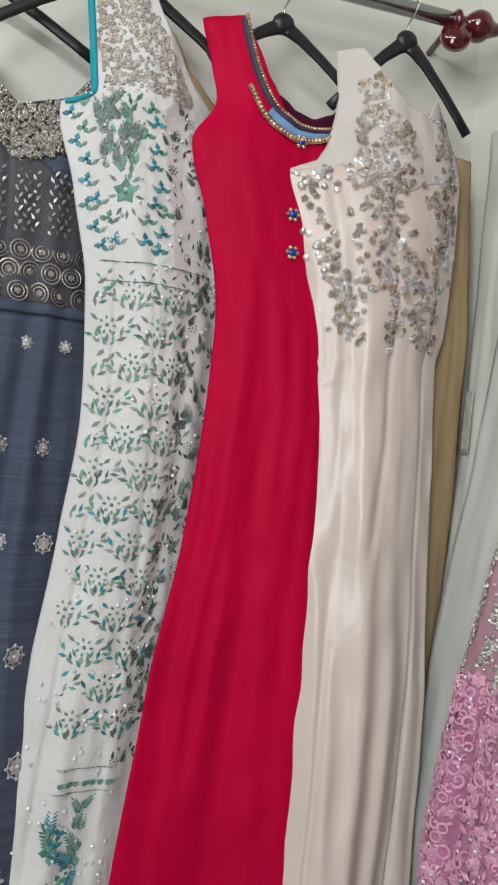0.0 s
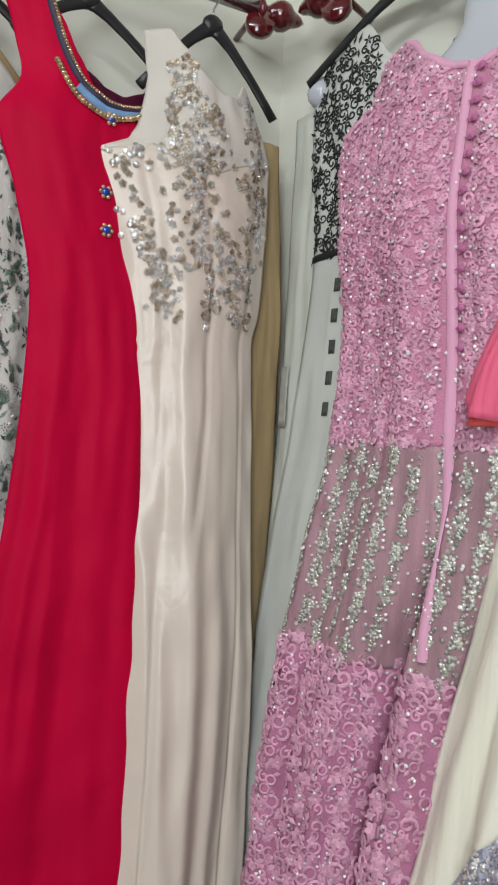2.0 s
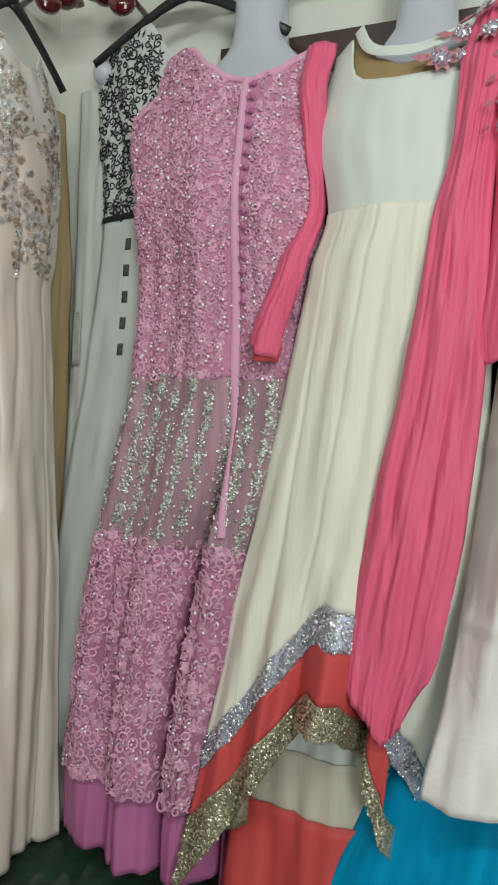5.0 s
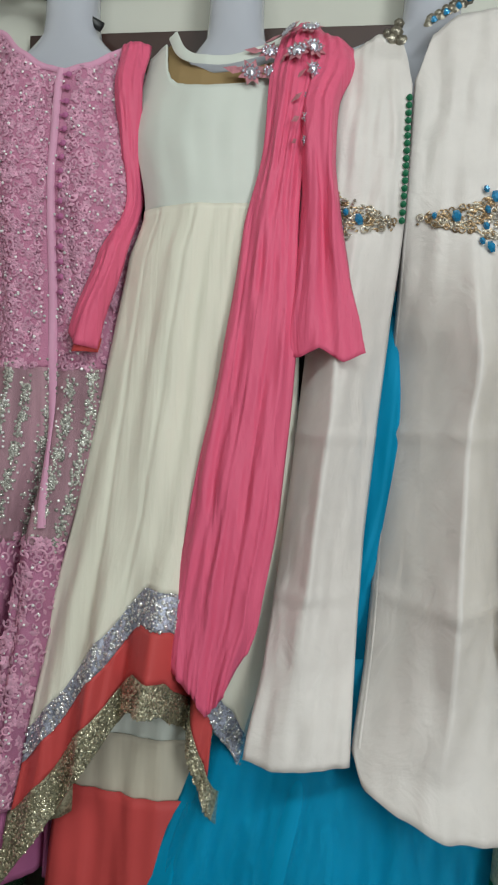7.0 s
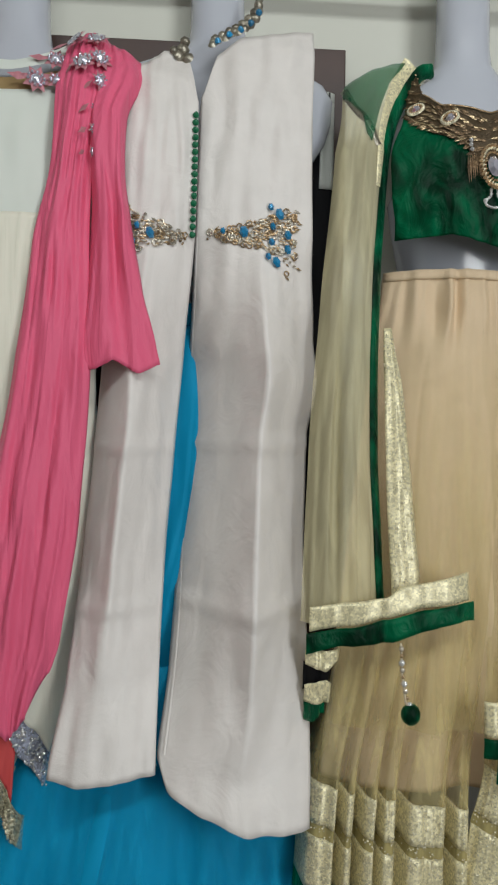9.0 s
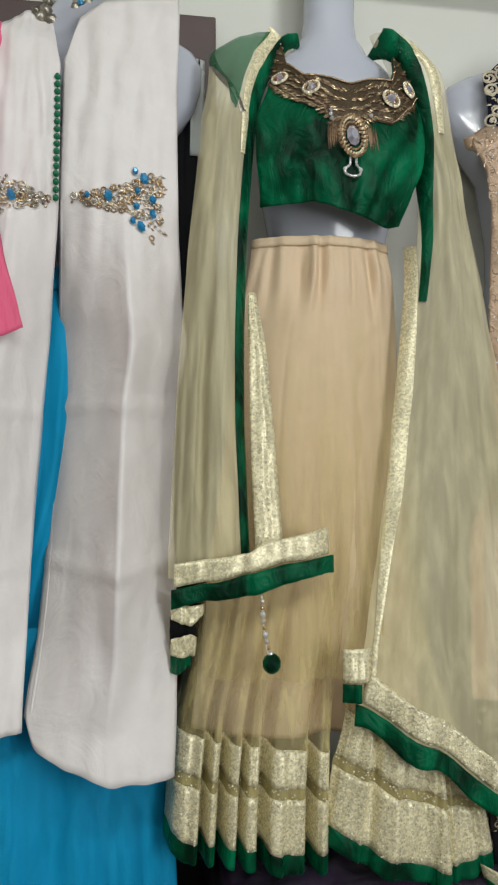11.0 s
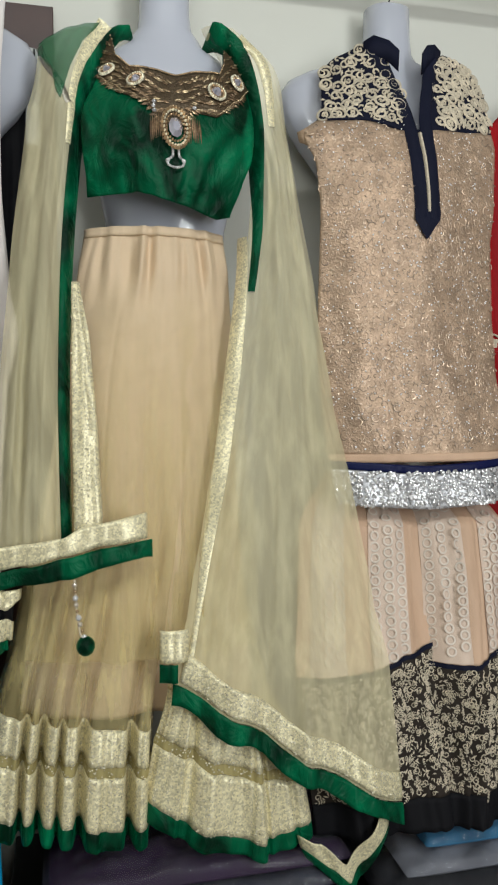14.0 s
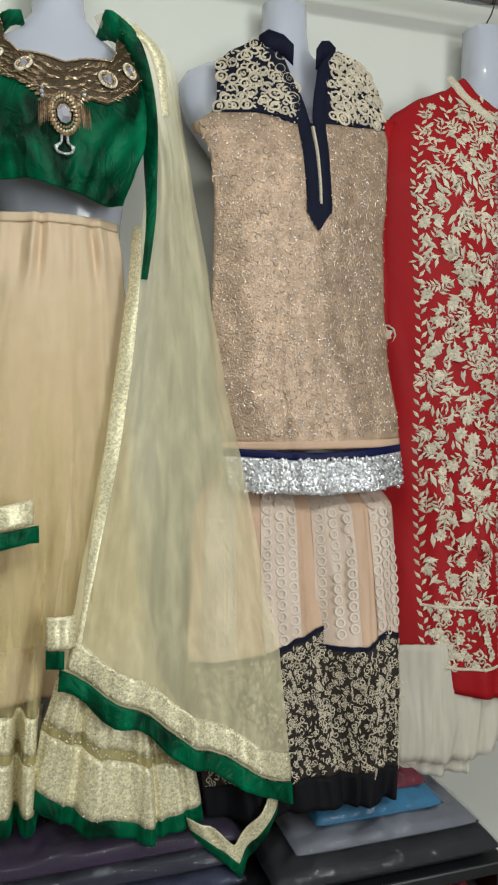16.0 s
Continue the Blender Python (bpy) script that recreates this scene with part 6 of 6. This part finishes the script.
def scarlet_suit():
    p = thing("pleated_trousers", "offwhite pleated trousers under the scarlet tunic", "trousers", WALL_E, (1.42, -0.3, 0.58))
    c = Cloth([(.85, 1.255, 1.62, .29), (.7, 1.25, 1.60, .31), (.56, 1.245, 1.56, .33)], (9, .006, .014, 3), .03)
    part("leg", c.panel(.85, curved([(0, .632), (.55, .615), (1, .66)]), nu=90, nv=16), M_OFFWHITE, p, thick=.003)
    part("inner_hem", c.panel(.64, curved([(0, .60), (.6, .585), (1, .62)]), .05, .6, 40, 6, -.015), M_OFFWHITE, p, thick=.002)
    e = thing("long_tunic", "scarlet georgette tunic with dense ecru floral embroidery", "tunic", WALL_E, (1.5, -0.25, 0.76))
    t = Cloth([(2.05, 1.40, 1.82, .11), (2.0, 1.362, 1.82, .13), (1.95, 1.335, 1.82, .155), (1.88, 1.308, 1.82, .18), (1.79, 1.288, 1.80, .205), (1.60, 1.296, 1.78, .22), (1.46, 1.302, 1.77, .23), (1.12, 1.288, 1.76, .265), (.72, 1.262, 1.74, .325)], (4, .001, .018, 13), .07)
    top = curved([(0, 1.90), (.05, 1.945), (.14, 1.98), (.24, 2.0), (.30, 2.035), (.42, 1.985), (.5, 1.96), (.7, 2.02), (1, 1.95)])
    body = part("body", t.panel(top, curved([(0, .785), (.4, .74), (.55, .73), (.7, .76), (1, .8)]), nu=80, nv=100), M_SUITRED, e, thick=.003)
    a_lo, a_hi = curved([(.7, .16), (1.2, .12), (2.0, .14)]), curved([(.7, .47), (1.2, .49), (2.0, .50)])
    inside = lambda x, h: a_lo(h) + .045 < x < a_hi(h) - .02 and h < top(x) - .012
    pan = spots(900, 71, [m_sprig(.046, 3, .55, .34), m_sprig(.036, 2, .6, .34), m_leaf(.036, .012, .003), m_leaf(.028, .010, .003), m_flower(.015, 9, True, .7), m_leaf(.032, .011, .003)], (.1, .52), (.92, 1.97), (.7, 1.05), keep=inside, gap=.0150, cloth=t)
    part("floral_embroidery", scatter(t, pan, .0015, .08), M_ECRU, body, "ecru thread flowers and leaves", kind="stuff")
    edge = [(m_leaf(.020, .008, .003), a_lo(h) + .02, h, (.7, -.7)[i % 2], 1) for i, h in enumerate([.8 + .0125 * q for q in range(90)])]
    part("edge_vine", scatter(t, edge, .0015), M_ECRU, body, "ecru leaf edging", kind="stuff")
    base = spots(330, 72, [m_curl(.010, .004, 1.2, .003), m_flower(.012, 6, True, .9), m_leaf(.014, .006, .003)], (.13, .5), (.80, .925), (.7, 1.1), keep=inside, gap=.0115, cloth=t)
    part("hem_embroidery", scatter(t, base, .0015, .08), M_ECRU, body, "ecru scroll border", kind="stuff")
    cb = spots(700, 73, [m_disc(.005, .002, 6), m_curl(.006, .003, 1, .002)], (.46, .60), (.82, 1.97), (.7, 1.1), keep=lambda x, h: .49 < x < .585 and h < top(x) - .01, gap=.0075, cloth=t)
    part("front_border", scatter(t, cb, .0015, .08), plain("dusty_rose_thread", (.48, .32, .28), .5, .1, 200, .7, .3, vary=.3), body, "dusty rose beaded front border", kind="stuff")
    for z in (.925, .805):
        part("border_line", t.strip([(1.345, z), (1.42, z - .006), (1.5, z - .006)], .006, .003, 20), M_ECRU, e)
    part("collar", t.strip([(1.488, 2.035), (1.505, 1.99), (1.53, 1.955), (1.56, 1.93)], .020, .005, 24), M_ECRU, e, "ecru embroidered collar edge")
    s = Cloth([(1.92, 1.285, 1.36, .13), (1.75, 1.272, 1.33, .16), (1.46, 1.285, 1.33, .17), (1.3, 1.29, 1.33, .18), (1.0, 1.275, 1.33, .20)], (1, .002, .006, 4), .02)
    part("sleeve", s.panel(1.92, 1.0, nu=14, nv=50), M_SUITRED, e, "plain scarlet sleeve edge", thick=.003)
    part("sleeve_motif", scatter(s, [(m_flower(.018, 6), .5, 1.47, 0, 1), (m_ring(.020, .004), .5, 1.47, 0, 1)], .002), M_ECRU, e)
    u = thing("hanging_garment", "pale mauve and ecru trimmed garment edge at the rail", "garment", WALL_E, (1.85, -0.2, 0.9))
    g = Cloth([(2.0, 1.74, 2.1, .13), (1.4, 1.72, 2.1, .2), (.7, 1.70, 2.12, .28)], (4, .001, .015, 3), .05)
    part("body", g.panel(2.0, .8, nu=40, nv=50), M_SUITRED, u, thick=.003)
    part("trim", g.strip([(1.735, 1.9), (1.73, 1.5), (1.72, 1.0)], .03, .003, 40), M_ECRU, u)


lehenga_set()
sharara_set()
scarlet_suit()


# ---- stock below the display ----
def film_pack(u0, u1, w0, w1, z, h, colour, seed, label, name="garment_pack", wall=WALL_E):
    """A folded garment in clear film: soft slab with a rumpled glossy skin."""
    e = thing(name, label, "packed garment", wall, ((u0 + u1) / 2, -(w0 + w1) / 2, z), "packed garments")
    rnd = random.Random(seed)
    nx, ny = 56, 40

    def slab(grow, amp, sd, crumple=0.0):
        vs, fs = [], []
        for side in (1, 0):
            for j in range(ny + 1):
                for i in range(nx + 1):
                    a, b = i / nx * 2 - 1, j / ny * 2 - 1
                    edge = (1 - abs(a) ** 6) * (1 - abs(b) ** 6)
                    q = noise.noise((a * 3 + sd, b * 3, sd)) * amp + noise.noise((a * 9 + sd, b * 7, sd)) * amp * .5 + crumple * (abs(noise.noise((a * 6 + sd, b * 8, sd + 7))) + .45 * abs(noise.noise((a * 17 + sd, b * 15, sd + 3))))
                    zz = z + h * (.5 + (.5 if side else -.5) * edge ** .35) + (q * edge if side else 0) + (grow if side else -grow * .2)
                    vs.append(((u0 + u1) / 2 + (u1 - u0) / 2 * a * (1 + grow), -(w0 + w1) / 2 + (w1 - w0) / 2 * b * (1 + grow), zz))
        n = (nx + 1) * (ny + 1)
        for j in range(ny):
            for i in range(nx):
                k = j * (nx + 1) + i
                fs.append((k, k + 1, k + nx + 2, k + nx + 1))
                fs.append((n + k, n + k + nx + 1, n + k + nx + 2, n + k + 1))
        ring = [i for i in range(nx + 1)] + [(j * (nx + 1) + nx) for j in range(1, ny + 1)] + [ny * (nx + 1) + i for i in range(nx - 1, -1, -1)] + [j * (nx + 1) for j in range(ny - 1, 0, -1)]
        for a, b in zip(ring, ring[1:] + ring[:1]):
            fs.append((a, n + a, n + b, b))
        return vs, fs
    part("folded_cloth", slab(0, .014, seed * 1.7), fabric("stock_cloth", colour, .6, .1, .7, blotch=12), e)
    m, nt, b = mat_new("clear_film")
    b.inputs["Base Color"].default_value = (.24, .25, .27, 1)
    b.inputs["Roughness"].default_value, b.inputs["Alpha"].default_value = .08, .10
    b.inputs["Specular IOR Level"].default_value = 1.0
    part("film", slab(.005, .014, seed * 1.7, .034), m, e, "rumpled clear film wrap")
    return e


def stock_shelf(x0, x1, top, label):
    """A low open unit: top, bottom and three uprights."""
    e = thing("stock_shelf", label, "shelf", WALL_B, ((x0 + x1) / 2, -0.22, 0), "stock shelves")
    part("top_board", box(x0, x1, -.425, -.002, top - .025, top, .004), M_BLACK, e, smooth=False)
    part("middle_board", box(x0 + .021, x1 - .021, -.42, -.004, top - .17, top - .15, .003), M_BLACK, e, smooth=False)
    part("bottom_board", box(x0 + .021, x1 - .021, -.42, -.004, .06, .085, .003), M_BLACK, e, smooth=False)
    for x in (x0, x1 - .02):
        part("upright", box(x, x + .02, -.42, -.004, 0, top - .025, .002), M_BLACK, e, smooth=False)
    return e


stock_shelf(-.85, .33, .48, "low black shelf unit stacked with bagged garments")
stock_shelf(.36, 1.408, .5258, "low black shelf unit stacked with film-wrapped garments")
for i, (z, col, lb) in enumerate(((.48, (.03, .03, .05), "black folded garment wrapped in clear film"), (.512, (.02, .025, .07), "navy folded garment wrapped in clear film"), (.544, (.02, .02, .04), "black folded garment wrapped in clear film"), (.576, (.030, .010, .045), "purple folded garment wrapped in clear film"))):
    film_pack(.42 + .012 * (i % 2), .93, .06, .43 - .01 * i, z, .03, col, 3 + i, lb)
for i, (z, col, u1, lb) in enumerate(((.48, (.012, .012, .016), 1.43, "black folded garment wrapped in clear film"), (.525, (.22, .23, .27), 1.40, "pale grey folded garment wrapped in clear film"), (.555, (.04, .22, .42), 1.34, "blue folded garment wrapped in clear film"), (.585, (.20, .01, .03), 1.32, "dark red folded garment wrapped in clear film"))):
    film_pack(.98 + .05 * i, u1, .05, .43 - .03 * i, z, .03 if i else .045, col, 13 + i, lb)
film_pack(1.24, 1.40, .25, .44, .3253, .09, (.45, .008, .015), 31, "bright red folded cloth on the lower shelf", "red_cloth_pack")
film_pack(.92, 1.20, .10, .43, .3253, .085, (.34, .36, .40), 32, "white garment wrapped in clear film")
for i, (u, z, col, lb) in enumerate(((-.82, .48, (.004, .06, .012), "dark green garment in a glossy plastic bag"), (-.80, .53, (.003, .05, .01), "dark green garment in a glossy plastic bag"), (-.42, .48, (.10, .01, .015), "dark red garment in clear film"), (-.05, .48, (.01, .01, .01), "black garment in clear film"))):
    film_pack(u, u + .36, .05, .42, z, .05, col, 41 + i, lb, wall=WALL_B)
